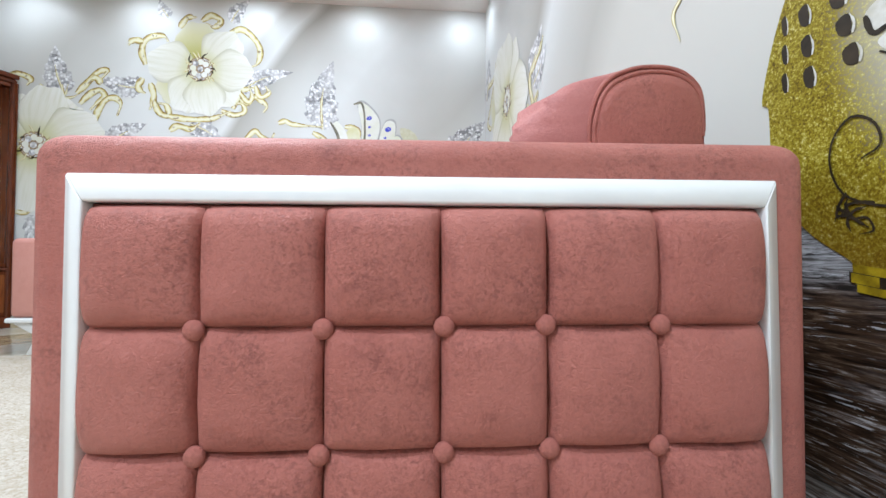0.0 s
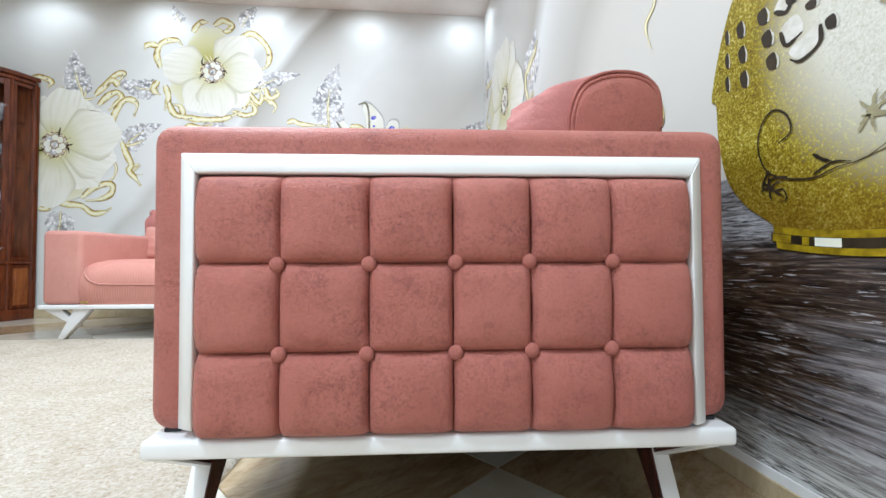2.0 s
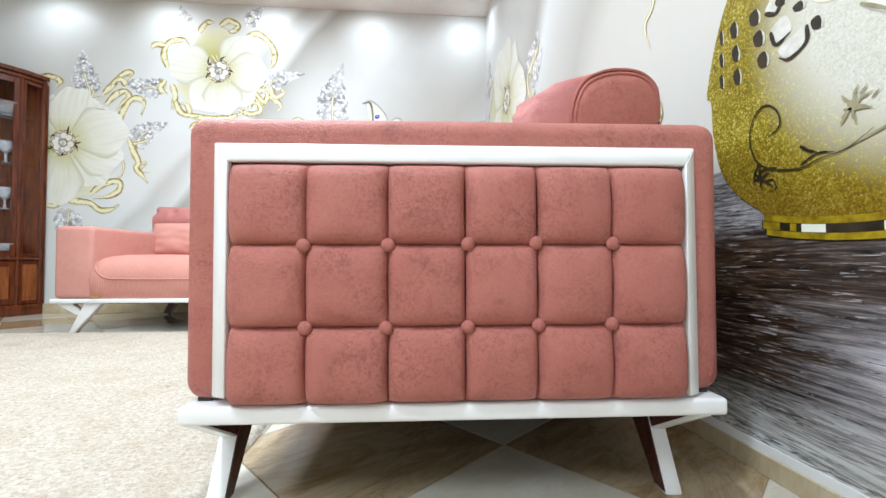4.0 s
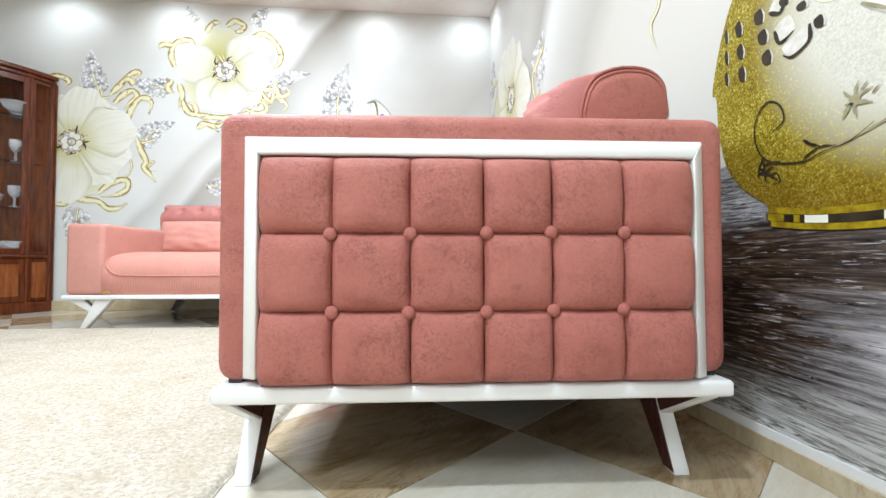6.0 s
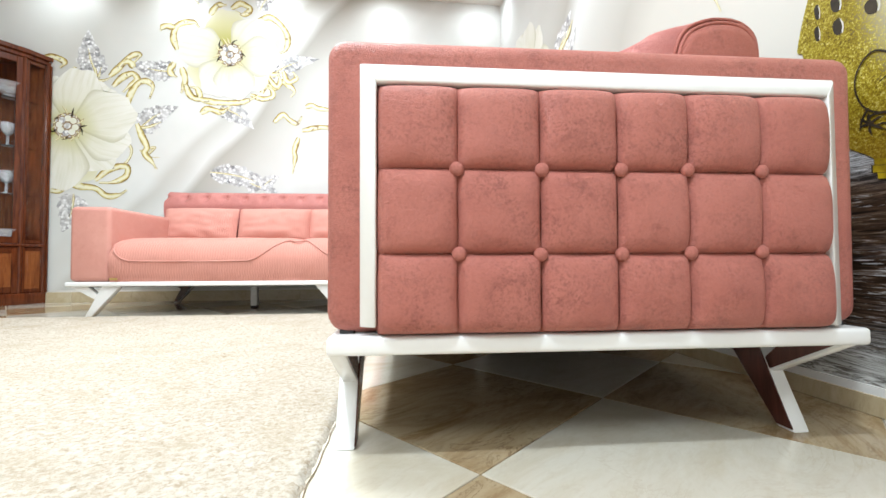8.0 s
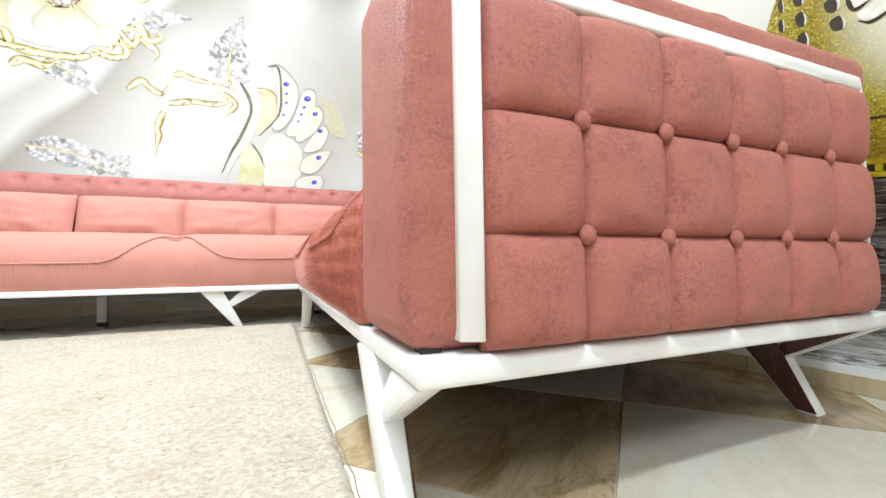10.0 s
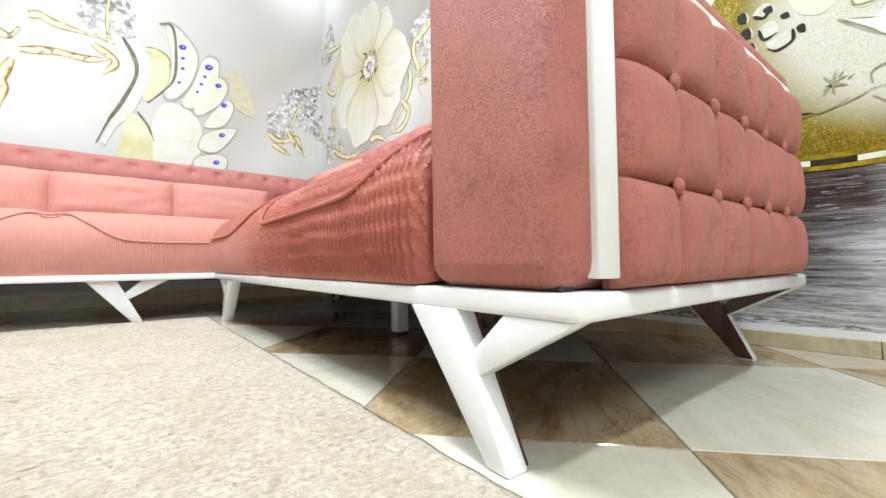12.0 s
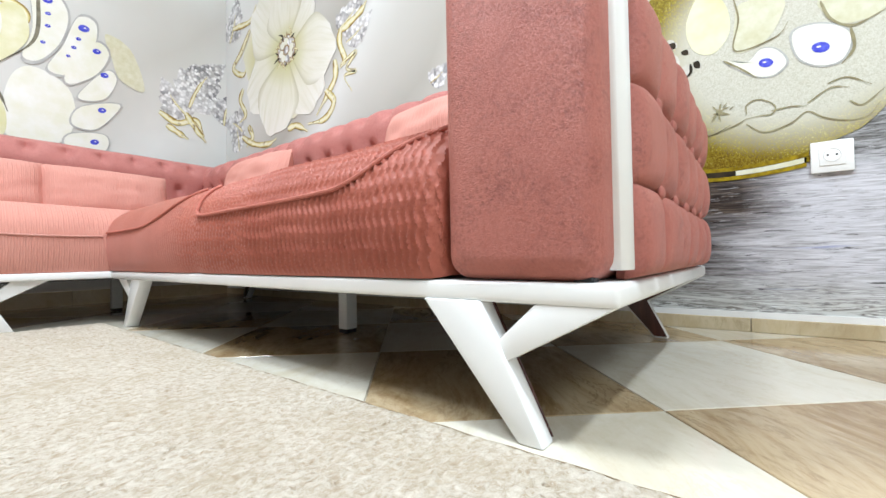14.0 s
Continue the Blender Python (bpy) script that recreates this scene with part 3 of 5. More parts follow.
def leaf(wall, base, tip, width):
    d = Vector((tip[0] - base[0], tip[1] - base[1]))
    n = Vector((-d.y, d.x)).normalized()
    s = Sheet(wall)
    pts, uvs = [], []
    for i in range(5):
        a = i / 2 - 1
        row, uv = [], []
        for j in range(37):
            t = j / 36
            w = width * (0.02 + math.sin(math.pi * t ** 0.62) ** 0.85 * (1 - 0.35 * t)) * (1 + 0.13 * (2 * ((t * 4.5) % 1.0) - 1))
            row.append(Vector(base) + d * t + n * (a * w / 2 + 0.08 * d.length * math.sin(math.pi * t)))
            uv.append((i / 4, t))
        pts.append(row)
        uvs.append(uv)
    s.grid(pts, uvs, level(2))
    ob = s.done("printed_leaf", M["print_crystal"], mural[wall], "printed leaf of silver crystals")
    s = Sheet(wall)
    ribbon(s, [tuple(Vector(base) + d * t + n * 0.08 * d.length * math.sin(math.pi * t)) for t in (0.0, 0.2, 0.4, 0.6)], width * 0.07, level(3), 10)
    s.done("vein", M["print_gold"], ob)


def scroll(wall, line, width):
    s = Sheet(wall)
    ribbon(s, line, width * 1.25, level(4), 40)
    s.done("printed_scroll", M["print_gold"], mural[wall])


def ink(wall, line, width):
    s = Sheet(wall)
    width *= 0.45 if wall == "E" else 0.7
    ribbon(s, line, width, level(11), 40)
    s.done("printed_line", M["print_relief" if wall == "E" and line[0][0] < 0.6 else "print_ink" if wall == "E" else "print_stroke"], mural[wall])


def outline(points, grow=1.0, n=40):
    c = Vector((sum(p[0] for p in points) / len(points), sum(p[1] for p in points) / len(points)))
    q = smooth_line([(*p, 0) for p in (points[-1], *points, points[0], points[1])], n + 2 * n // len(points))
    k = len(points)
    m = []
    total = len(q) - 1
    for i in range(n):
        f = (1 + i / n * k) / (k + 2) * total
        a = q[int(f)].lerp(q[min(int(f) + 1, total)], f - int(f))
        m.append((c.x + (a.x - c.x) * grow, c.y + (a.y - c.y) * grow))
    return m


def feather(wall, points):
    s = Sheet(wall)
    s.fan(outline(points, 1.03), level(9))
    ob = s.done("printed_feather", M["print_grey"], mural[wall], "printed white plume with a grey outline")
    s = Sheet(wall)
    s.fan(outline(points, 0.95), level(10))
    s.done("plume_face", M["print_white"], ob)


def blob(wall, points, material):
    s = Sheet(wall)
    s.fan(outline(points), level(8))
    s.done("printed_shape", M[material], mural[wall])


def gem(wall, c, r):
    s = Sheet(wall)
    s.fan([(c[0] + r * 1.05 * math.cos(i * 0.5236), c[1] + r * 0.85 * math.sin(i * 0.5236 + 0.2)) for i in range(12)], 12.2)
    ob = s.done("printed_gem", M["print_blue"], mural[wall], "printed blue gem")
    s = Sheet(wall)
    s.fan([(c[0] + r * 0.2 + r * 0.3 * math.cos(i), c[1] + r * 0.15 + r * 0.16 * math.sin(i)) for i in range(6)], 12.6)
    s.done("gleam", M["print_white"], ob)


# golden vase standing on water
s = Sheet("E")
s.grid([[(a, 0.055 + 0.6 * j / 6) for j in range(7)] for a in (SOUTH, 0.0, 0.2, 0.5, 0.8, 1.0, 1.6)], [[(i / 6, j / 6) for j in range(7)] for i in range(7)], 0)
s.done("printed_water", M["print_water"], mural["E"], "printed dark rippled water")
VC = 0.53
VASE = [(0.186, 0.522), (0.20, 0.545), (0.262, 0.59), (0.31, 0.654), (0.333, 0.746), (0.338, 0.832), (0.352, 0.850), (0.332, 0.933), (0.305, 1.006), (0.275, 1.06), (0.20, 1.16), (0.10, 1.25), (0.02, 1.28)]
s = Sheet("E")
line = smooth_line([(r, z, 0) for r, z in VASE], 48)
s.grid([[(VC + a * p.x * (1 if a > 0 else 1 + 0.17 * min(1, max(0, (p.y - 0.53) / 0.06))), p.y) for p in line] for a in (-1, -0.5, 0, 0.5, 1)], [[(i / 4, j / 48) for j in range(49)] for i in range(5)], 6)
vase = s.done("printed_vase", M["print_vase"], mural["E"], "printed hammered golden vase")
def foot_strip(name, a0, a1, h0, h1, k, material):
    """A strip of the foot ring, which sags towards the vase's middle."""
    s = Sheet("E")
    cols = [a0 + (a1 - a0) * i / 12 for i in range(13)]
    sag = [0.479 + 0.020 * ((a - VC) / 0.2) ** 2 for a in cols]
    s.grid([[(a, q + h0), (a, q + (h0 + h1) / 2), (a, q + h1)] for a, q in zip(cols, sag)], [[(i / 12, 0), (i / 12, 0.5), (i / 12, 1)] for i in range(13)], k)
    s.done(name, M[material], vase)


foot_strip("foot_band", VC - 0.190, VC + 0.190, 0.0, 0.012, 7, "print_yellow")
foot_strip("foot_band", VC - 0.201, VC + 0.201, 0.012, 0.029, 7.1, "print_ink")
foot_strip("foot_band", VC - 0.196, VC + 0.196, 0.029, 0.042, 7.2, "print_yellow")
for a0, a1, m in ((0.690, 0.728, "print_yellow"), (0.60, 0.645, "print_white"), (0.655, 0.668, "print_yellow"), (0.34, 0.51, "print_cream"), (0.332, 0.345, "print_yellow")):
    foot_strip("foot_gleam", a0, a1, 0.013, 0.028, 7.6, m)


def hole(c, w=0.014, h=0.022):
    """A dark opening of the pierced band, with a pale lit edge on one side."""
    w, h = w * 0.85, h * 0.85
    s = Sheet("E")
    s.fan(outline([(c[0] - w * 0.8, c[1] - h), (c[0] + w * 0.6, c[1] - h * 0.75), (c[0] + w, c[1] + h * 0.7), (c[0] - w * 0.5, c[1] + h)], 1.0, 16), level(8))
    ob = s.done("pierced_hole", M["print_ink"], vase)
    s = Sheet("E")
    ribbon(s, [(c[0] - w * 0.95, c[1] - h * 1.05), (c[0] - w * 1.15, c[1] - h * 0.1), (c[0] - w * 0.65, c[1] + h * 0.95)], w * 0.36, level(9), 10)
    s.done("hole_rim", M["print_pearl"], ob)


def lobe(points, shade):
    """A pale pierced lobe with a darker line along its lower side."""
    s = Sheet("E")
    s.fan(outline(points), level(7))
    ob = s.done("pierced_lobe", M["print_pearl"], vase)
    s = Sheet("E")
    ribbon(s, shade, 0.009, level(9), 14)
    s.done("lobe_edge", M["print_ink"], ob)


leaf("N", (-2.767, 1.901), (-2.845, 2.297), 0.24)
leaf("N", (-2.154, 1.973), (-2.522, 2.046), 0.2)
leaf("N", (-2.439, 1.457), (-2.13, 1.668), 0.22)
leaf("N", (-1.371, 1.975), (-0.955, 2.148), 0.19)
leaf("N", (-2.93, 0.899), (-3.014, 0.579), 0.26)
leaf("N", (-1.786, 1.677), (-1.505, 1.494), 0.19)
leaf("N", (-1.467, 2.557), (-1.319, 2.755), 0.15)
leaf("N", (-1.97, 2.574), (-2.045, 2.726), 0.12)
leaf("N", (-1.864, 1.106), (-1.261, 0.905), 0.2)
leaf("N", (-0.70, 1.66), (-0.615, 2.26), 0.31)
leaf("N", (-1.439, 0.98), (-1.604, 1.078), 0.16)
leaf("N", (-1.415, 0.999), (-1.288, 1.083), 0.12)
leaf("N", (0.447, 1.291), (0.274, 1.529), 0.24)
leaf("N", (0.449, 1.364), (0.711, 1.776), 0.34)
leaf("N", (0.698, 1.296), (0.784, 1.56), 0.25)
scroll("N", [(-3.207, 2.01), (-3.117, 2.049), (-3.024, 2.007), (-3.055, 1.956)], 0.046)
scroll("N", [(-2.674, 1.904), (-2.605, 1.982), (-2.513, 2.087), (-2.442, 2.1), (-2.488, 2.027)], 0.046)
scroll("N", [(-2.649, 1.819), (-2.571, 1.903), (-2.496, 1.936), (-2.457, 1.886), (-2.522, 1.823), (-2.568, 1.771)], 0.046)
scroll("N", [(-2.551, 1.605), (-2.52, 1.732), (-2.461, 1.845), (-2.391, 1.878), (-2.333, 1.829), (-2.359, 1.727)], 0.046)
scroll("N", [(-2.455, 1.507), (-2.405, 1.382), (-2.371, 1.307), (-2.389, 1.256), (-2.331, 1.182), (-2.292, 1.122)], 0.046)
scroll("N", [(-2.427, 1.271), (-2.309, 1.308), (-2.369, 1.231), (-2.274, 1.223)], 0.018)
scroll("N", [(-2.541, 1.369), (-2.493, 1.279), (-2.528, 1.178), (-2.634, 1.102), (-2.749, 1.035)], 0.018)
scroll("N", [(-2.771, 1.015), (-2.657, 1.116), (-2.527, 1.138), (-2.535, 1.053), (-2.632, 1.002), (-2.738, 0.996)], 0.046)
scroll("N", [(-2.978, 0.993), (-2.885, 0.964), (-2.77, 0.951), (-2.676, 0.887), (-2.583, 0.898), (-2.523, 0.939)], 0.046)
scroll("N", [(-3.15, 0.961), (-3.067, 0.923), (-2.967, 0.953)], 0.046)
scroll("N", [(-2.147, 2.163), (-2.178, 2.28), (-2.137, 2.385), (-2.016, 2.416), (-1.967, 2.367)], 0.046)
scroll("N", [(-2.17, 2.358), (-2.247, 2.365), (-2.284, 2.322)], 0.046)
scroll("N", [(-1.881, 2.49), (-1.823, 2.576), (-1.745, 2.585)], 0.046)
scroll("N", [(-1.705, 2.556), (-1.627, 2.607), (-1.547, 2.564), (-1.601, 2.509), (-1.675, 2.537)], 0.046)
scroll("N", [(-1.476, 2.468), (-1.377, 2.499), (-1.276, 2.425), (-1.225, 2.322), (-1.244, 2.216), (-1.294, 2.182)], 0.046)
scroll("N", [(-1.444, 1.817), (-1.396, 1.912), (-1.33, 1.867), (-1.271, 1.927), (-1.221, 1.902), (-1.165, 1.847), (-1.195, 1.793)], 0.046)
scroll("N", [(-2.106, 2.011), (-2.076, 1.899), (-2.107, 1.786)], 0.046)
scroll("N", [(-2.08, 1.873), (-2.03, 1.768), (-1.957, 1.744), (-1.978, 1.826), (-2.056, 1.849)], 0.046)
scroll("N", [(-1.957, 1.739), (-1.811, 1.718), (-1.616, 1.729), (-1.459, 1.796)], 0.046)
scroll("N", [(-1.946, 1.616), (-1.883, 1.659), (-1.786, 1.636), (-1.704, 1.685)], 0.046)
scroll("N", [(-2.487, 1.987), (-2.526, 2.036), (-2.573, 2.024)], 0.046)
scroll("N", [(-1.521, 2.022), (-1.422, 2.026), (-1.351, 1.987), (-1.272, 2.005)], 0.046)
scroll("N", [(-2.165, 2.05), (-2.202, 1.972), (-2.143, 1.922)], 0.046)
scroll("N", [(-2.792, 1.975), (-2.767, 1.886), (-2.741, 1.977)], 0.018)
scroll("N", [(-2.954, 1.97), (-2.836, 1.873), (-2.72, 1.867), (-2.646, 1.91)], 0.02)
scroll("N", [(-2.44, 1.472), (-2.36, 1.484), (-2.266, 1.527)], 0.02)
flower("N", (-2.989, 1.469), [(-2.817, 1.0), (-3.21, 1.216), (-3.181, 1.851), (-2.672, 1.818), (-2.603, 1.177), (-3.113, 0.937), (-2.908, 1.961), (-2.499, 1.37), (-2.481, 1.657)], 0.1)
flower("N", (-1.71, 2.145), [(-2.032, 1.911), (-1.725, 2.545), (-1.459, 1.837), (-2.12, 2.267), (-1.426, 2.454), (-1.9, 1.792), (-1.283, 2.146), (-1.665, 1.748)], 0.095)
scroll("N", [(-1.34, 1.559), (-1.262, 1.633), (-1.208, 1.588), (-1.14, 1.559), (-1.098, 1.623)], 0.038)
scroll("N", [(-1.069, 1.705), (-1.011, 1.726), (-0.937, 1.698), (-0.701, 1.684)], 0.038)
scroll("N", [(-1.098, 1.493), (-0.953, 1.53), (-0.799, 1.533), (-0.669, 1.578)], 0.038)
scroll("N", [(-1.127, 1.432), (-1.16, 1.317), (-1.155, 1.245), (-1.177, 1.107)], 0.038)
scroll("N", [(-0.783, 1.635), (-0.669, 1.558), (-0.736, 1.446)], 0.038)
scroll("N", [(-0.514, 1.692), (-0.407, 1.673), (-0.39, 1.549)], 0.038)
scroll("N", [(0.26, 1.283), (0.375, 1.235), (0.496, 1.282), (0.552, 1.172)], 0.038)
scroll("N", [(0.424, 1.322), (0.494, 1.224), (0.566, 1.134)], 0.038)
scroll("N", [(0.304, 1.203), (0.444, 1.132)], 0.038)
scroll("N", [(-1.537, 1.797), (-1.44, 1.765), (-1.353, 1.789), (-1.36, 1.847), (-1.416, 1.867)], 0.038)
scroll("N", [(-1.391, 1.962), (-1.327, 1.882), (-1.288, 1.922), (-1.309, 1.995)], 0.038)
scroll("N", [(-1.262, 2.021), (-1.221, 1.924), (-1.153, 1.962), (-1.181, 2.021)], 0.038)
blob("N", [(-0.036, 1.69), (0.098, 1.638), (0.173, 1.397), (0.043, 1.424), (-0.005, 1.552)], "print_cream")
blob("N", [(-0.605, 1.226), (-0.53, 1.215), (-0.468, 1.078), (-0.487, 0.932), (-0.642, 0.921), (-0.634, 1.061)], "print_olive")
blob("N", [(-0.49, 1.656), (-0.407, 1.673), (-0.383, 1.508), (-0.5, 1.342), (-0.527, 1.441)], "print_olive")
blob("N", [(-0.447, 1.288), (-0.355, 1.364), (-0.204, 1.278), (-0.187, 1.063), (-0.286, 0.926), (-0.451, 0.935), (-0.485, 1.076)], "print_white")
feather("N", [(-0.404, 1.894), (-0.329, 1.903), (-0.212, 1.756), (-0.239, 1.555), (-0.336, 1.397), (-0.41, 1.398), (-0.371, 1.552), (-0.373, 1.722)])
feather("N", [(-0.169, 1.743), (-0.077, 1.74), (-0.096, 1.558), (-0.21, 1.364), (-0.31, 1.367), (-0.239, 1.533)])
feather("N", [(-0.078, 1.628), (-0.013, 1.573), (-0.074, 1.42), (-0.203, 1.309), (-0.234, 1.352), (-0.161, 1.481)])
feather("N", [(-0.032, 1.462), (0.026, 1.421), (-0.035, 1.278), (-0.145, 1.233), (-0.165, 1.275)])
feather("N", [(-0.002, 1.264), (0.044, 1.243), (-0.079, 1.073), (-0.199, 1.075), (-0.166, 1.187)])
feather("N", [(-0.047, 1.054), (-0.015, 0.99), (-0.07, 0.92), (-0.224, 0.939), (-0.208, 1.018)])
gem("N", (-0.305, 1.771), 0.022)
gem("N", (-0.302, 1.694), 0.012)
gem("N", (-0.303, 1.621), 0.012)
gem("N", (-0.323, 1.518), 0.011)
gem("N", (-0.142, 1.678), 0.026)
gem("N", (-0.167, 1.603), 0.012)
gem("N", (-0.188, 1.542), 0.012)
gem("N", (-0.213, 1.481), 0.01)
gem("N", (-0.08, 1.561), 0.02)
gem("N", (-0.041, 1.425), 0.02)
gem("N", (-0.053, 1.2), 0.02)
gem("N", (-0.089, 0.993), 0.02)
neck = Sheet("N")
ribbon(neck, [(a + 0.035, z) for a, z in [(-0.634, 1.727), (-0.574, 1.618), (-0.561, 1.497), (-0.631, 1.303), (-0.699, 1.166), (-0.755, 1.018)]], 0.085, 10.9, 40)
neck.done("printed_neck", M["print_white"], mural["N"], "printed white curved neck")
ink("N", [(-0.634, 1.727), (-0.574, 1.618), (-0.561, 1.497), (-0.631, 1.303), (-0.699, 1.166), (-0.755, 1.018)], 0.035)
ink("N", [(-0.44, 1.889), (-0.367, 1.894), (-0.343, 1.728), (-0.361, 1.512), (-0.5, 1.33)], 0.028)
ink("N", [(-0.553, 1.261), (-0.495, 1.178), (-0.46, 1.079)], 0.02)
leaf("E", (3.656, 1.929), (3.556, 2.266), 0.3)
leaf("E", (2.405, 1.602), (2.18, 1.764), 0.22)
leaf("E", (2.333, 1.51), (2.118, 1.628), 0.16)
leaf("E", (3.48, 1.211), (3.728, 1.328), 0.28)
leaf("E", (3.527, 1.071), (3.623, 1.349), 0.22)
leaf("E", (1.724, 1.109), (1.611, 1.187), 0.13)
scroll("E", [(3.368, 1.939), (3.493, 1.811), (3.606, 1.716), (3.461, 1.631), (3.393, 1.737)], 0.038)
scroll("E", [(3.466, 1.526), (3.509, 1.452), (3.435, 1.328), (3.517, 1.282)], 0.038)
scroll("E", [(2.437, 1.442), (2.431, 1.338), (2.498, 1.254), (2.611, 1.141)], 0.038)
scroll("E", [(2.523, 1.278), (2.448, 1.19), (2.531, 1.106), (2.698, 1.107)], 0.038)
scroll("E", [(2.379, 1.61), (2.392, 1.53), (2.347, 1.415), (2.389, 1.377)], 0.038)
scroll("E", [(2.388, 1.393), (2.25, 1.433), (2.33, 1.359), (2.254, 1.321), (2.351, 1.316), (2.287, 1.215)], 0.018)
scroll("E", [(3.482, 1.169), (3.329, 1.09), (3.148, 1.056), (3.044, 1.076)], 0.038)
scroll("E", [(2.911, 1.115), (2.817, 1.121), (2.7, 1.061)], 0.038)
scroll("E", [(3.399, 1.236), (3.342, 1.142), (3.422, 1.082)], 0.038)
scroll("E", [(2.38, 1.593), (2.232, 1.639), (2.16, 1.692)], 0.038)
scroll("E", [(3.609, 2.023), (3.365, 2.001), (3.284, 2.095)], 0.038)
flower("E", (2.92, 1.648), [(2.783, 1.199), (3.457, 1.706), (2.662, 1.945), (3.407, 1.426), (3.324, 2.048), (2.551, 1.26), (2.999, 2.102), (3.11, 1.116), (2.423, 1.54)], 0.095)
scroll("E", [(1.09, 1.30), (1.10, 1.22), (1.143, 1.18), (1.118, 1.10)], 0.012)
scroll("E", [(1.09, 0.93), (1.07, 0.875), (1.10, 0.84)], 0.02)
for row in range(3):
    hole((0.830 + 0.001 * row, 0.971 - 0.052 * row), 0.007, 0.020)
    hole((0.793 - 0.003 * row, 0.968 - 0.055 * row), 0.012, 0.021)
    hole((0.738 - 0.009 * row, 0.964 - 0.050 * row), 0.015, 0.019)
hole((0.606, 0.877), 0.012, 0.014)
hole((0.639, 0.928), 0.013, 0.010)
hole((0.676, 0.962), 0.014, 0.012)
lobe([(0.700, 0.915), (0.668, 0.928), (0.655, 0.892), (0.686, 0.880)], [(0.700, 0.912), (0.688, 0.880), (0.657, 0.889)])
lobe([(0.684, 0.866), (0.646, 0.881), (0.624, 0.886), (0.627, 0.852), (0.659, 0.838)], [(0.624, 0.884), (0.626, 0.852), (0.660, 0.837), (0.682, 0.850)])
lobe([(0.712, 0.960), (0.690, 0.985), (0.670, 0.975), (0.684, 0.945)], [(0.712, 0.958), (0.686, 0.944), (0.671, 0.970)])
ink("E", [(0.709, 0.699), (0.683, 0.715), (0.691, 0.749), (0.721, 0.767), (0.748, 0.742), (0.755, 0.699), (0.737, 0.652), (0.698, 0.629), (0.644, 0.619), (0.605, 0.629), (0.561, 0.634), (0.519, 0.657)], 0.009)
ink("E", [(0.644, 0.625), (0.61, 0.639), (0.58, 0.634)], 0.009)
ink("E", [(0.643, 0.661), (0.626, 0.648), (0.61, 0.641)], 0.014)
ink("E", [(0.724, 0.608), (0.703, 0.609), (0.695, 0.59), (0.714, 0.585)], 0.008)
ink("E", [(0.731, 0.651), (0.743, 0.631), (0.749, 0.607)], 0.012)
ink("E", [(0.692, 0.631), (0.725, 0.633), (0.739, 0.618)], 0.012)
ink("E", [(0.569, 0.678), (0.555, 0.698), (0.541, 0.722)], 0.012)
ink("E", [(0.564, 0.701), (0.55, 0.698), (0.525, 0.691)], 0.01)
blob("E", [(0.585, 1.117), (0.526, 1.055), (0.514, 0.959), (0.559, 0.9), (0.616, 0.928), (0.634, 1.021)], "print_olive")
blob("E", [(0.482, 1.038), (0.379, 1.014), (0.402, 0.927), (0.445, 0.889), (0.502, 0.885), (0.502, 0.972)], "print_cream")
blob("E", [(0.298, 0.981), (0.165, 0.957), (0.176, 0.9), (0.243, 0.89), (0.282, 0.922)], "print_cream")
feather("E", [(0.533, 0.867), (0.475, 0.846), (0.438, 0.878), (0.398, 0.865), (0.374, 0.817), (0.408, 0.785), (0.455, 0.795), (0.497, 0.829)])
feather("E", [(0.364, 0.905), (0.301, 0.912), (0.243, 0.874), (0.236, 0.827), (0.258, 0.786), (0.306, 0.784), (0.354, 0.825)])
gem("E", (0.426, 0.83), 0.017)
gem("E", (0.301, 0.839), 0.019)
ink("E", [(0.58, 0.633), (0.511, 0.651), (0.474, 0.67)], 0.009)
ink("E", [(0.478, 0.68), (0.476, 0.711), (0.444, 0.721), (0.409, 0.695), (0.415, 0.67), (0.453, 0.67), (0.479, 0.666)], 0.009)
ink("E", [(0.417, 0.679), (0.372, 0.682), (0.334, 0.676)], 0.009)
ink("E", [(0.334, 0.683), (0.284, 0.716), (0.244, 0.709)], 0.009)
ink("E", [(0.479, 0.65), (0.435, 0.617), (0.374, 0.631), (0.335, 0.659), (0.299, 0.634), (0.253, 0.617), (0.208, 0.621), (0.185, 0.654)], 0.009)
ink("E", [(0.29, 0.73), (0.248, 0.738), (0.199, 0.705)], 0.009)
ink("E", [(0.245, 0.67), (0.218, 0.654), (0.175, 0.69)], 0.009)
ink("E", [(0.503, 1.064), (0.491, 0.987), (0.502, 0.891), (0.403, 0.902), (0.369, 0.941)], 0.011)
ink("E", [(0.533, 0.867), (0.49, 0.83), (0.449, 0.79)], 0.014)
ink("E", [(0.237, 0.876), (0.232, 0.817), (0.258, 0.778)], 0.018)
ink("E", [(0.298, 0.973), (0.277, 0.914), (0.231, 0.881), (0.167, 0.904)], 0.016)
ink("E", [(0.557, 0.704), (0.545, 0.716)], 0.008)
ink("E", [(0.538, 0.718), (0.526, 0.73)], 0.008)
ink("E", [(0.521, 0.705), (0.509, 0.716)], 0.008)
ink("E", [(0.567, 0.688), (0.554, 0.7)], 0.008)

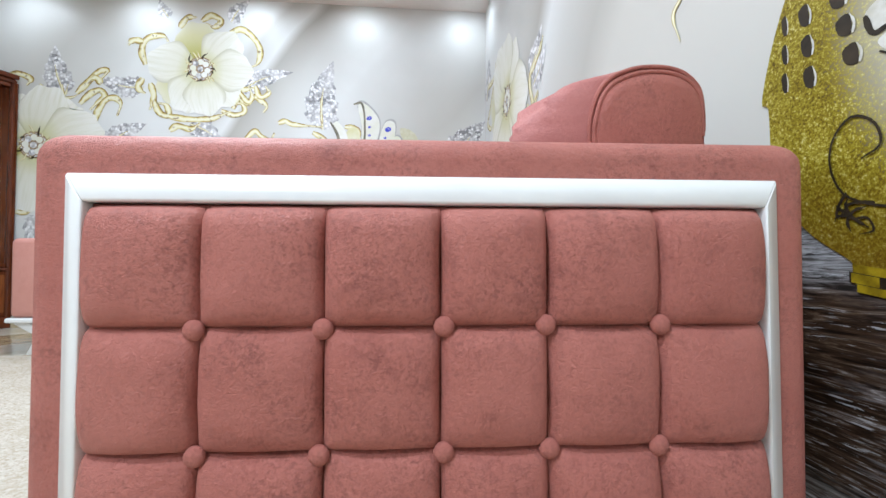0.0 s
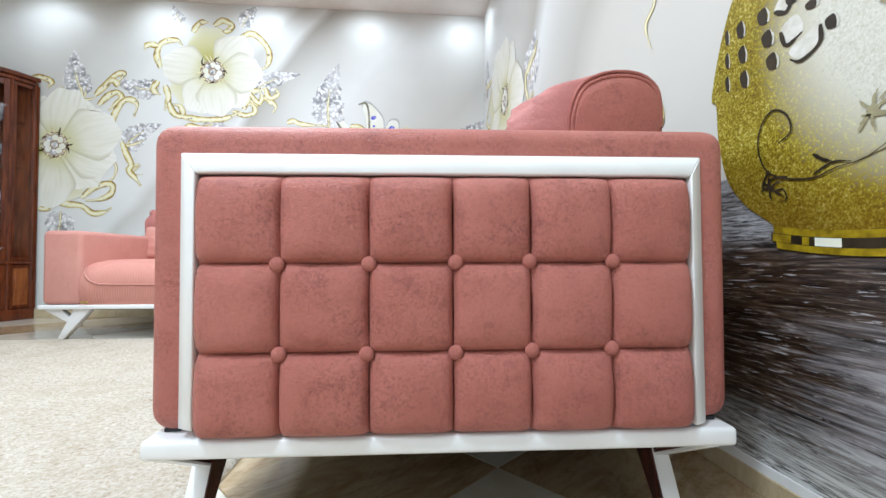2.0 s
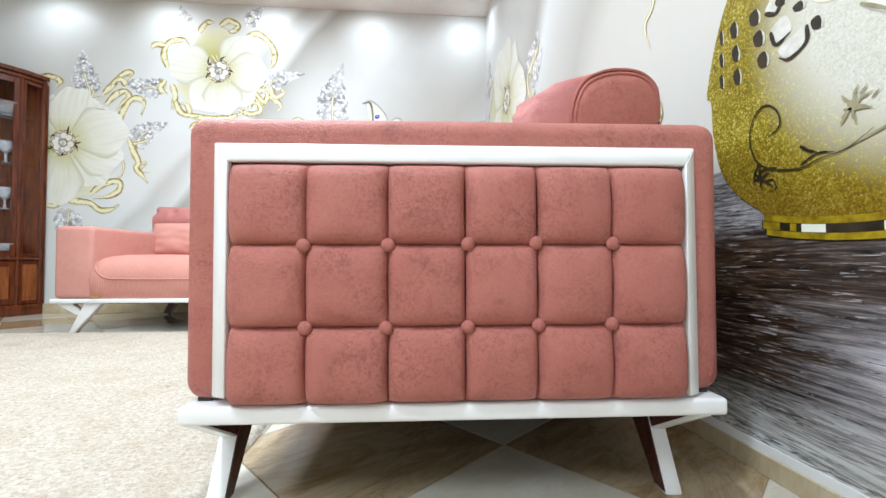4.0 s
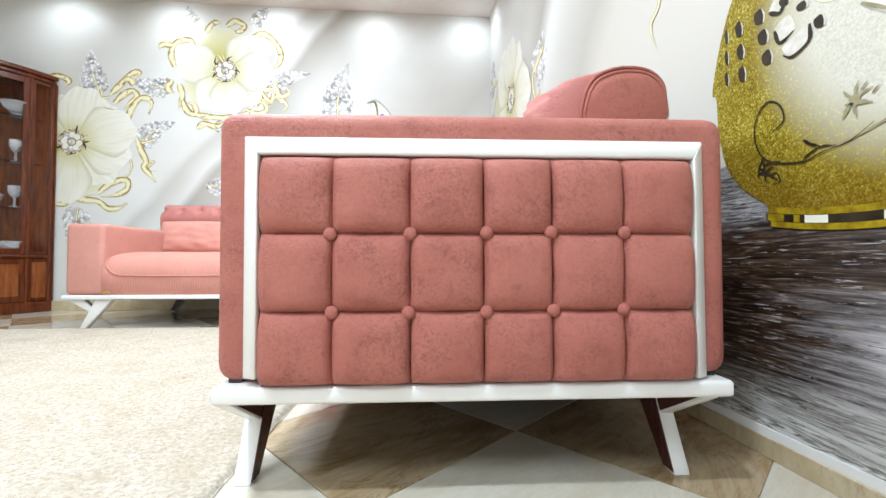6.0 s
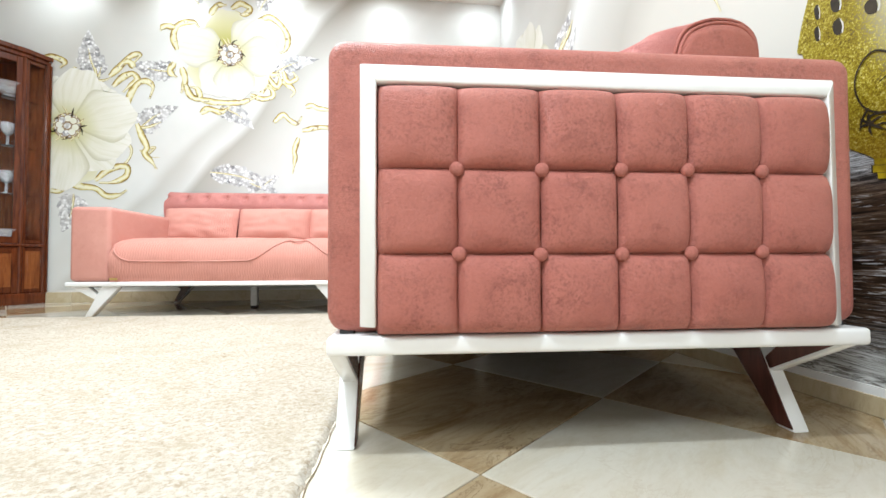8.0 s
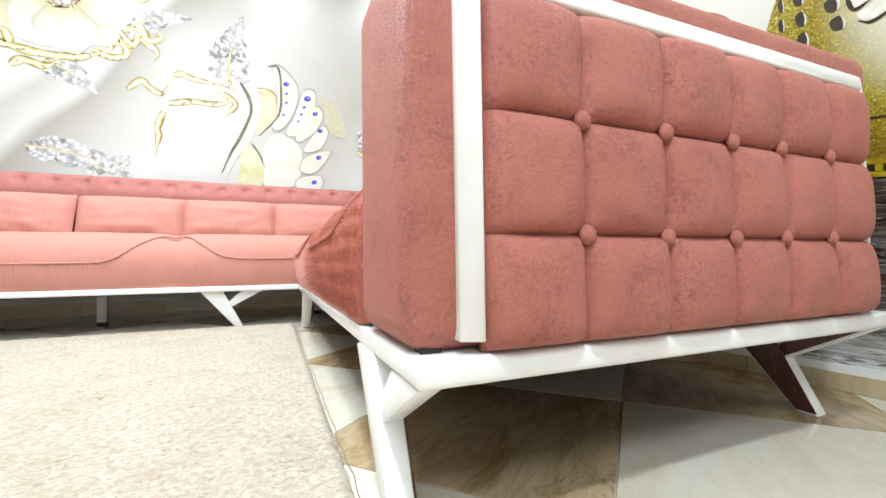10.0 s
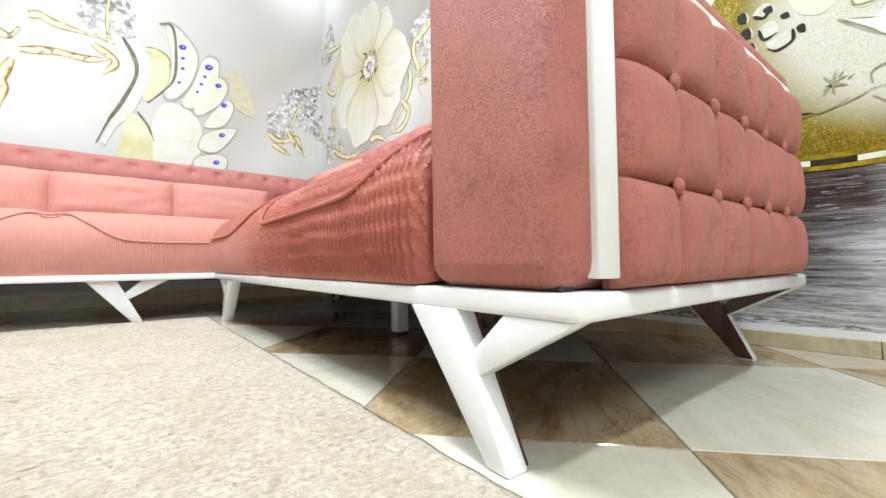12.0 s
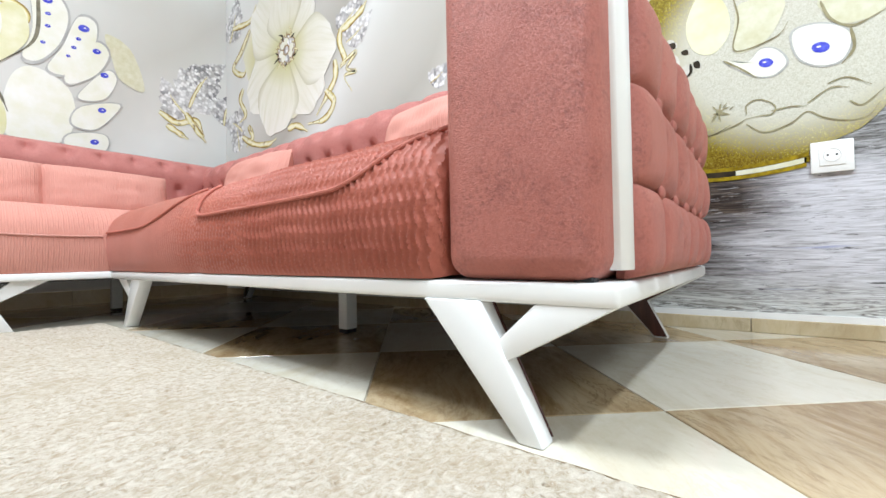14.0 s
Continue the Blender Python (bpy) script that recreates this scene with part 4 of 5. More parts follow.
for hub, tips in (((0.545, 0.703), ((0.540, 0.735), (0.519, 0.716), (0.566, 0.727), (0.520, 0.690), (0.562, 0.686), (0.545, 0.672))), ((0.727, 0.615), ((0.729, 0.641), (0.747, 0.633), (0.750, 0.612), (0.726, 0.590), (0.700, 0.594), (0.703, 0.626)))):
    for tip in tips:
        mid = ((hub[0] + tip[0]) / 2 + 0.004, (hub[1] + tip[1]) / 2 + 0.002)
        ink("E", [hub, mid, tip], 0.012)

# skirting of beige marble
def skirting(wall, a0, a1, n):
    for i in range(n):
        p, q = a0 + (a1 - a0) * i / n + 0.001, a0 + (a1 - a0) * (i + 1) / n - 0.001
        bb = (p, q, NORTH - 0.012, NORTH - 0.0005, 0.0, 0.085) if wall == "N" else (EAST - 0.012, EAST - 0.0005, p, q, 0.0, 0.043)
        ob = put_mesh("skirting_tile", box(*bb, 0.0015, 1), M["skirting"])
        ob.parent = skirt


skirt = tagged(put_mesh("baseboard", box(EAST - 0.008, EAST - 0.0004, SOUTH, NORTH - 0.02, 0.043, 0.062), M["white"]), "beige marble skirting with a white top strip", "skirting", kind="structure")
skirting("E", SOUTH, NORTH - 0.013, 15)
skirting("N", WEST, EAST - 0.001, 13)

# socket on the wall
socket = thing("wall_socket", pose(EAST - 0.002, 0.286, 0.518), "white plastic wall socket on the mural", "socket")
part("plate", box(-0.011, 0, -0.046, 0.046, -0.045, 0.045, 0.003), M["plastic"], socket)
part("insert", box(-0.0135, -0.009, -0.028, 0.028, -0.026, 0.026, 0.0015), M["plastic"], socket)
for sy in (-0.0095, 0.0095):
    part("contact_hole", prism([(sy + 0.0028 * math.cos(i * 0.7854), 0.004 + 0.0028 * math.sin(i * 0.7854)) for i in range(8)], "x", -0.0141, -0.0130), M["dark"], socket)
part("well_ring", tube([(-0.0138, 0.0185 * math.cos(i * 0.5236), 0.004 + 0.0185 * math.sin(i * 0.5236)) for i in range(13)], 0.0012, 6, 48, Vector((1, 0, 0))), M["plastic"], socket)

# recessed wall washers
def downlight(x, y):
    d = thing("downlight", pose(x, y, CEIL), "round recessed white downlight in the ceiling", "downlight", "downlights along the wall")
    part("ring", tube([(0.045 * math.cos(i * 0.5236), 0.045 * math.sin(i * 0.5236), -0.004) for i in range(13)], 0.006, 6, 36), M["plastic"], d)
    return d


for sx in SPOT_X:
    downlight(sx, 3.42)
# ---- the sofa ----
SOFA = pose(0.06, 0.62, 0, 0, 0, -2.2)
sofa = thing("corner_sofa", SOFA, "rose suede corner sofa on a white lacquered base", "sofa")

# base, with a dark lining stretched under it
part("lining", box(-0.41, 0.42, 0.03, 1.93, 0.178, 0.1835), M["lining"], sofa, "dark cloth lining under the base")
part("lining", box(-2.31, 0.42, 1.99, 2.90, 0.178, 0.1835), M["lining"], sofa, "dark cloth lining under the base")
part("base_slab", box(-0.452, 0.456, -0.014, 1.949, 0.1825, 0.212, 0.007, 3), M["white"], sofa, "white lacquered plinth board")
part("base_slab", box(-2.36, 0.464, 1.951, 2.94, 0.184, 0.212, 0.007, 3), M["white"], sofa, "white lacquered plinth board")


def y_leg(axis, side0, side1, foot, way, brown):
    """A Y-shaped leg: a leaning strut and a brace to the end of the base. way: where the brace points (+1 or -1)."""
    strut = [(foot - way * 0.205, 0.184), (foot - way * 0.102, 0.184), (foot - way * 0.009, 0.0), (foot - way * 0.045, 0.0)]
    brace = [(foot - way * 0.020, 0.184), (foot + way * 0.082, 0.184), (foot - way * 0.073, 0.0975), (foot - way * 0.081, 0.127)]
    leg = part("leg", prism(strut, axis, side0, side1, 0.004), M["white"], sofa, "white lacquered Y-shaped leg")
    part("brace", prism(brace, axis, side0 + 0.006, side1 - 0.002, 0.004), M["white"], leg)
    b0, b1 = (side1 - 0.001, side1 + 0.0015) if brown > 0 else (side0 - 0.0015, side0 + 0.001)
    inset = [(p + (foot - way * 0.05 - p) * 0.06, min(max(q, 0.006), 0.183)) for p, q in strut]
    part("inner_face", prism(inset, axis, b0, b1), M["leg_brown"], leg, "brown veneer inner face")
    c0, c1 = (side1 - 0.003, side1 - 0.0005) if brown > 0 else (side0 + 0.0045, side0 + 0.007)
    rim = [(foot - way * 0.020, 0.183), (foot + way * 0.070, 0.183), (foot - way * 0.068, 0.106), (foot - way * 0.078, 0.125)]
    part("inner_face", prism(rim, axis, c0, c1), M["leg_brown"], leg, "brown veneer inner face")
    return leg


y_leg("x", -0.456, -0.420, 0.071, -1, 1)
y_leg("x", 0.398, 0.432, 0.068, -1, -1)
y_leg("x", -0.446, -0.404, 1.82, 1, 1)
y_leg("y", 1.975, 2.017, -2.27, -1, 1)
y_leg("y", 1.975, 2.017, -0.71, 1, 1)
y_leg("y", 2.87, 2.912, -2.25, -1, -1)
y_leg("x", 0.40, 0.442, 2.6, 1, -1)
for u, v in ((-0.04, 0.97), (-1.45, 2.45), (-0.3, 2.5)):
    part("support_leg", prism([(u - 0.022, v - 0.022), (u + 0.022, v - 0.022), (u + 0.022, v + 0.022), (u - 0.022, v + 0.022)], "z", 0.012, 0.184, 0.003), M["white"], sofa, "square white middle leg")
    part("foot_pad", prism([(u - 0.02, v - 0.02), (u + 0.02, v - 0.02), (u + 0.02, v + 0.02), (u - 0.02, v + 0.02)], "z", 0.0, 0.012), M["dark"], sofa, "black rubber foot")


# near arm
def soft_box(x0, x1, y0, y1, z0, z1, r, seg, wobble, seed):
    bm = box(x0, x1, y0, y1, z0, z1, r, seg)
    for v in bm.verts:
        n = noise.noise_vector(v.co * 5 + Vector((seed, 0, 0)))
        v.co += n * wobble
    return bm


part("arm", soft_box(-0.459, 0.467, 0.004, 0.235, 0.213, 0.692, 0.034, 5, 0.003, 1.0), M["suede"], sofa, "rose suede armrest with rounded edges")


def frame_side(a, b, w0, w1):
    """A mitred bar of the frame from a to b (outer corners), w0, w1: the inner corners."""
    bm = bmesh.new()
    inn = []
    for (o, i) in ((a, w0), (b, w1)):
        m = (o[0] + (i[0] - o[0]) * 0.92, o[1] + (i[1] - o[1]) * 0.92)
        inn.append([(o[0], 0.012, o[1]), (o[0], -0.004, o[1]), (m[0], -0.015, m[1]), (i[0], -0.012, i[1]), (i[0], 0.012, i[1])])
    rows = [[bm.verts.new(p) for p in r] for r in inn]
    for k in range(5):
        bm.faces.new((rows[0][k], rows[1][k], rows[1][(k + 1) % 5], rows[0][(k + 1) % 5]))
    bm.faces.new(rows[0])
    bm.faces.new(rows[1][::-1])
    bmesh.ops.recalc_face_normals(bm, faces=bm.faces[:])
    bmesh.ops.bevel(bm, geom=bm.edges[:], offset=0.0015, segments=1, affect="EDGES")
    return bm


trim_frame = part("arm_frame", frame_side((-0.403, 0.640), (0.410, 0.640), (-0.376, 0.607), (0.386, 0.606)), M["white"], sofa, "white lacquered frame on the armrest")
part("frame_stile", frame_side((-0.403, 0.640), (-0.402, 0.226), (-0.376, 0.607), (-0.376, 0.226)), M["white"], trim_frame)
part("frame_stile", frame_side((0.410, 0.640), (0.411, 0.217), (0.386, 0.606), (0.387, 0.217)), M["white"], trim_frame)

COLS = [-0.375, -0.249, -0.117, 0.009, 0.128, 0.254, 0.385]
ROWZ = [0.213, 0.339, 0.472, 0.606]
panel = part("tufted_panel", box(-0.373, 0.387, 0.0, 0.01, 0.214, 0.604), M["suede"], sofa, "button-tufted rose suede panel")


def pad(u0, u1, z0, z1, seed, left, right, top, bottom):
    rng = random.Random(seed)
    d = 0.038 + rng.uniform(-0.003, 0.003)

    def f(s, t):
        a, b = 2 * s - 1, 2 * t - 1
        low = not bottom and b < 0
        side = 1.7 if (a > 0 and not right) else 2.2 if (a < 0 and not left) else 2.8
        k = max(0.0, 1 - abs(a) ** (side + 3.5 * b * b if low else side)) ** 0.5 * max(0.0, 1 - abs(b) ** (2.8 if bottom or b > 0 else 6.0)) ** 0.5
        sag = 0.0015 * math.sin(3 * a + seed) * (1 - b * b)
        q = noise.noise(Vector((u0 + s * 0.13, z0 + t * 0.13, seed * 3.1)) * 16) * 0.0035 * k
        pull = 0.0
        for ca, cb, on in ((-1, -1, left and bottom), (1, -1, right and bottom), (-1, 1, left and top), (1, 1, right and top)):
            if on:
                r = math.hypot(a - ca, b - cb)
                ang = math.atan2(b - cb, a - ca)
                pull += math.exp(-r * 3.2) * 0.0065 * math.sin(ang * 17 + seed * 2.3)
        if not bottom:
            k *= 1 - 0.48 * max(0.0, -b) ** 1.5
        u = u0 + s * (u1 - u0) + sag + 0.0018 * a * k
        z = z0 + t * (z1 - z0) - 0.003 * k * (1 if b < 0 else 0.3)
        rise = 1.0
        for outer, e in ((not left, s), (not right, 1 - s), (not top, 1 - t), (not bottom, t)):
            if outer:
                rise *= 1 - max(0.0, 1 - e * 5) ** 3
        return (u, -0.015 * rise - (d - 0.013 * rise) * k - q - pull * k, z)

    return sheet(f, 22, 22)


for j in range(3):
    for i in range(6):
        part("pad", pad(COLS[i], COLS[i + 1], ROWZ[j], ROWZ[j + 1], 6 * j + i + 1, i > 0, i < 5, j < 2, j > 0), M["suede"], panel)


def button():
    bm = bmesh.new()
    bmesh.ops.create_uvsphere(bm, u_segments=16, v_segments=10, radius=0.0115)
    for v in bm.verts:
        v.co.y *= 0.62
    return bm


for j in (1, 2):
    for i in range(1, 6):
        b = part("button", button(), M["suede"], panel)
        b.location = (COLS[i] + 0.004 * math.sin(i * 2.1 + j), -0.023, ROWZ[j] + 0.002 * math.cos(i + j))

for u in (-0.425, 0.432):
    part("glide", box(u - 0.012, u + 0.012, 0.02, 0.045, 0.2105, 0.219, 0.002, 1), M["dark"], sofa, "black plastic glide")

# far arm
part("arm", soft_box(-2.345, -2.115, 1.956, 2.93, 0.213, 0.665, 0.03, 5, 0.003, 7.0), M["velvet_lit"], sofa, "rose velvet armrest in a brightly lit tone")

# seats: profile runs from the base over the front edge to the back
PROFILE = [(0.0, 0.213), (-0.012, 0.26), (-0.018, 0.32), (-0.012, 0.375), (0.012, 0.425), (0.055, 0.462), (0.12, 0.482), (0.25, 0.490), (0.45, 0.487), (0.80, 0.475), (0.80, 0.22)]
PROF = smooth_line([(p, q, 0) for p, q in PROFILE[:10]], 40) + [Vector((0.80, 0.22, 0))]


def seat_section(lo, hi, to_uv, joints, seed):
    n = int((hi - lo) / 0.02)

    def f(s, t):
        w = lo + s * (hi - lo)
        p = PROF[min(int(round(t * 41)), 41)]
        d, z = p.x, p.y
        crown = sum(-0.012 * math.exp(-((w - j) / 0.05) ** 2) for j in joints)
        end = -0.02 * math.exp(-(w - lo) / 0.03) - 0.02 * math.exp(-(hi - w) / 0.03)
        if 0 < t < 0.98:
            z += (crown + end * 0.5) * min(1, max(0, (z - 0.3) / 0.18)) + 0.004 * noise.noise(Vector((w * 4, d * 4, seed)))
            d -= 0.004 * noise.noise(Vector((w * 6, z * 6, seed + 4))) + (crown + end) * 0.4
        return to_uv(w, d, z)

    return sheet(f, n, 41, True)


PLEAT, ROW = 0.0170, 0.037


def pleated_seat(lo, hi, joint):
    """The near seat: its front is gathered into a lattice of pinched folds, which flatten towards the far end."""
    line = smooth_line([(p, q, 0) for p, q in PROFILE[:10]], 171)
    arc = [0.0]
    for p, q in zip(line, line[1:]):
        arc.append(arc[-1] + (q - p).length)
    # columns: dense by the arm, wider apart where the folds flatten
    cols = [lo + 0.0018 * i for i in range(320)]
    cols += [cols[-1] + 0.0035 * (i + 1) for i in range(170)]
    fold_end = cols[-1]
    cols += [fold_end + (hi - fold_end) * (i + 1) / 52 for i in range(52)]

    def ridge(x):
        return abs(2 * (x - math.floor(x)) - 1) ** 6

    def f(s, t):
        w = cols[int(round(s * (len(cols) - 1)))]
        j = min(int(round(t * 172)), 172)
        if j == 172:
            return (0.348, w, 0.22)
        p = line[j]
        q = (line[min(j + 1, 171)] - line[max(j - 1, 0)]).normalized()
        nx, nz = -q.y, q.x
        a = arc[j]
        wob = noise.noise(Vector((w * 9, a * 9, 2.0)))
        u = w / PLEAT + 0.45 * wob + 0.15 * noise.noise(Vector((w * 30, a * 20, 7.0)))
        v = a / ROW + 0.25 * noise.noise(Vector((w * 14, a * 6, 5.0)))
        # rows of slanted strokes that meet in points
        g, q2 = v % 1.0, (v + 0.45) % 1.0
        h = max(ridge(u - 0.55 * g) * math.sin(math.pi * g) ** 0.85, 0.75 * ridge(u + 0.55 * q2 + 0.5) * math.sin(math.pi * q2) ** 0.85)
        fade = max(0.0, min(1.0, (fold_end - w) / 0.75)) ** 0.8 * max(0.25, min(1.0, (0.62 - a) / 0.15))
        crown = -0.012 * math.exp(-((w - joint) / 0.05) ** 2)
        end = -0.022 * math.exp(-(w - lo) / 0.016) - 0.02 * math.exp(-(hi - w) / 0.03)
        rise = 0.0090 * (h - 0.25) * fade * min(1.0, a / 0.03) + 0.003 * noise.noise(Vector((w * 5, a * 5, 9.0)))
        up = min(1, max(0, (p.y - 0.3) / 0.18))
        rise += crown * (0.4 + 0.6 * up) + end
        if j == 0:
            rise = min(rise, 0.0)
        return (-0.452 + p.x + nx * rise, w, max(0.2125, p.y + nz * rise))

    return sheet(f, len(cols) - 1, 172, True)


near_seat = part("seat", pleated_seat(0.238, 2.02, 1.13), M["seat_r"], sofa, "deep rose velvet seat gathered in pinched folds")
far_seat = part("seat", seat_section(-2.113, 0.32, lambda w, d, z: (w, 1.958 + d, z), [-1.03], 5.0), M["seat_n"], sofa, "rose ribbed velvet seat in a brightly lit tone")


PROF_FINE = smooth_line([(p, q, 0) for p, q in PROFILE[:8]], 400)


def depth_at(z):
    best = min((q for q in PROF_FINE), key=lambda q: abs(q.y - z) + (0 if q.x < 0.1 else 1))
    return best.x


def piping_line(points, to_uv, parent, cord="cord"):
    pts = [Vector(to_uv(p.x, depth_at(p.y) - 0.003, p.y)) for p in smooth_line([(a, b, 0) for a, b in points], 40)]
    return part("piping", tube(pts, 0.0045, 8, 120), M[cord], parent, "corded piping")


def on_r(w, d, z):
    return (-0.452 + d, w, z)


def on_n(w, d, z):
    return (w, 1.958 + d, z)


piping_line([(0.25, 0.468), (0.33, 0.44), (0.44, 0.385), (0.56, 0.372), (0.9, 0.37), (1.06, 0.372), (1.09, 0.40), (1.095, 0.44), (1.10, 0.466)], on_r, near_seat)
piping_line([(1.19, 0.466), (1.26, 0.44), (1.36, 0.40), (1.50, 0.37), (1.70, 0.365), (1.93, 0.367)], on_r, near_seat)
piping_line([(-2.10, 0.44), (-2.08, 0.39), (-2.02, 0.345), (-1.9, 0.335), (-1.4, 0.335), (-1.27, 0.35), (-1.17, 0.42), (-1.09, 0.462), (-1.03, 0.455), (-0.97, 0.462), (-0.90, 0.42), (-0.81, 0.365), (-0.7, 0.352), (-0.48, 0.352)], on_n, far_seat, "velvet_lit")
part("tag", box(-2.10, -2.055, 1.936, 1.940, 0.222, 0.236, 0.001, 1), M["brass"], far_seat, "small brass maker's tag")

# backrests: rounded roll with a line of tufts
BACK = [(0.0, 0.22), (-0.01, 0.55), (-0.03, 0.73), (-0.03, 0.80), (-0.005, 0.862), (0.045, 0.890), (0.10, 0.896), (0.145, 0.885), (0.175, 0.85), (0.18, 0.78), (0.18, 0.22)]


def back_section(lo, hi, to_uv, seed, gather):
    prof = smooth_line([(p, q, 0) for p, q in BACK], 44)
    n = int((hi - lo) / 0.0125)

    def f(s, t):
        w = lo + s * (hi - lo)
        p = prof[int(round(t * 44))]
        d, z = p.x, p.y
        tuft = 0.0
        for row in (0.845, 0.70):
            x = (w / 0.15 + (0.5 if row < 0.8 else 0)) % 1.0
            x = min(x, 1 - x) * 0.15
            tuft += math.exp(-(x * x + (z - row) ** 2) / 0.0007)
        if t < 0.5:
            d += 0.040 * min(tuft, 1)
            z -= 0.006 * (0.5 + 0.5 * math.cos(w / 0.15 * 2 * math.pi)) * max(0, (z - 0.84) / 0.05)
        z += 0.004 * noise.noise(Vector((w * 5, d * 5, seed)))
        if gather and w < lo + 0.35:
            k = math.exp(-(w - lo) / 0.14)
            d -= 0.006 * k * math.sin(z * 190 + 30 * (w - lo) + 2 * math.sin(w * 40)) * (1 if t < 0.6 else 0)
        if gather and t < 0.62:
            d -= (0.070 + 0.055 * math.exp(-((w - lo - 0.07) / 0.10) ** 2)) * (1 - math.exp(-((w - lo) / 0.022))) * min(1, (0.62 - t) * 4) * min(1, max(0, (z - 0.3) / 0.3))
        return to_uv(w, d, z)

    return sheet(f, n, 44, True)


near_back = part("backrest", back_section(0.24, 2.76, lambda w, d, z: (0.315 + d, w, z), 3.0, True), M["velvet"], sofa, "tufted rose velvet backrest")
far_back = part("backrest", back_section(-2.25, 0.50, lambda w, d, z: (w, 2.76 + d, z), 8.0, False), M["velvet"], sofa, "tufted rose velvet backrest")


def end_outline(inset):
    """The D-shaped end of the backrest, drawn in from its edge."""
    p = smooth_line([(a, b, 0) for a, b in BACK[1:-1]], 60)
    c = Vector((0.085, 0.60, 0))
    return [q + (c - q).normalized() * inset for q in p]


def end_panel():
    bm = bmesh.new()
    rings = []
    for inset, y in ((0.016, 0.243), (0.018, 0.234), (0.024, 0.229), (0.040, 0.227)):
        rings.append([bm.verts.new((0.315 + q.x, y, q.y)) for q in end_outline(inset)])
    for r0, r1 in zip(rings, rings[1:]):
        for k in range(len(r0) - 1):
            bm.faces.new((r0[k], r0[k + 1], r1[k + 1], r1[k]))
    bm.faces.new(rings[-1])
    bmesh.ops.recalc_face_normals(bm, faces=bm.faces[:])
    return bm


part("end_panel", end_panel(), M["suede"], near_back, "flat suede end panel")
for inset, y in ((0.015, 0.2345), (0.003, 0.240)):
    part("piping", tube([(0.315 + q.x, y, q.y) for q in end_outline(inset)[::4]], 0.0042, 8, 80, Vector((0, 1, 0))), M["suede"], near_back, "corded piping")


# throw cushions
def cushion_mesh(w, h, d, seed):
    def f(s, t):
        a, b = 2 * s - 1, 2 * t - 1
        k = (max(0, 1 - abs(a) ** 3) * max(0, 1 - abs(b) ** 3)) ** 0.5
        wr = noise.noise(Vector((a * 3, b * 3, seed))) * 0.012 * k
        return Vector((a * w / 2, -(d / 2 * k + wr), b * h / 2))

    bm = bmesh.new()
    n = 26
    for sign in (1, -1):
        g = []
        for i in range(n + 1):
            row = []
            for j in range(n + 1):
                p = f(i / n, j / n)
                row.append(bm.verts.new((p.x, sign * p.y, p.z)))
            g.append(row)
        for i in range(n):
            for j in range(n):
                bm.faces.new((g[i][j], g[i + 1][j], g[i + 1][j + 1], g[i][j + 1]))
    bmesh.ops.remove_doubles(bm, verts=bm.verts[:], dist=0.0005)
    bmesh.ops.recalc_face_normals(bm, faces=bm.faces[:])
    return bm


CUSH = [(-1.915, 2.62, 0), (-1.365, 2.62, 0), (-0.83, 2.62, 0), (-0.30, 2.62, 0), (0.075, 0.62, 90), (0.075, 1.80, 90)]
for n, (u, v, turn) in enumerate(CUSH):
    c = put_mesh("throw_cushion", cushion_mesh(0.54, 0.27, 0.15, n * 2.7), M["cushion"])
    c.matrix_world = SOFA @ pose(u, v, 0.612 if turn == 0 else 0.622, -14, 0, -turn)
    tagged(c, "light rose ribbed rectangular throw cushion on the sofa seat", "cushion", "cushions on the sofa")

# ---- display cabinet ----
CAB = [(-3.12, 3.702), (-3.185, 3.56), (-3.40, 3.27), (-4.1, 3.10), (-4.1, 3.702)]
cabinet = thing("display_cabinet", pose(0, 0, 0), "polished reddish wooden display cabinet with glass doors against the wall", "cabinet")


def ring_solid(points, grow, z0, z1, r=0.004):
    c = Vector((-3.65, 3.702))
    pts = []
    for p in points:
        d = Vector(p) - c
        d = d * (1 + grow / max(d.length, 0.01))
        pts.append((c.x + d.x, min(c.y + d.y, NORTH - 0.014)))
    return prism(pts, "z", z0, z1, r, 2)


def slab(p, q, d0, d1, z0, z1, a0=0.0, a1=0.0, r=0.0):
    """A board along p-q, from depth d0 to d1 inwards, cut by a0 and a1 at its ends."""
    p, q = Vector(p), Vector(q)
    d = (q - p).normalized()
    n = Vector((-d.y, d.x))
    if n.dot(Vector((-3.65, 3.5)) - p) < 0:
        n = -n
    a, b = p + d * a0, q - d * a1
    return prism([tuple(a + n * d0), tuple(b + n * d0), tuple(b + n * d1), tuple(a + n * d1)], "z", z0, z1, r, 1)


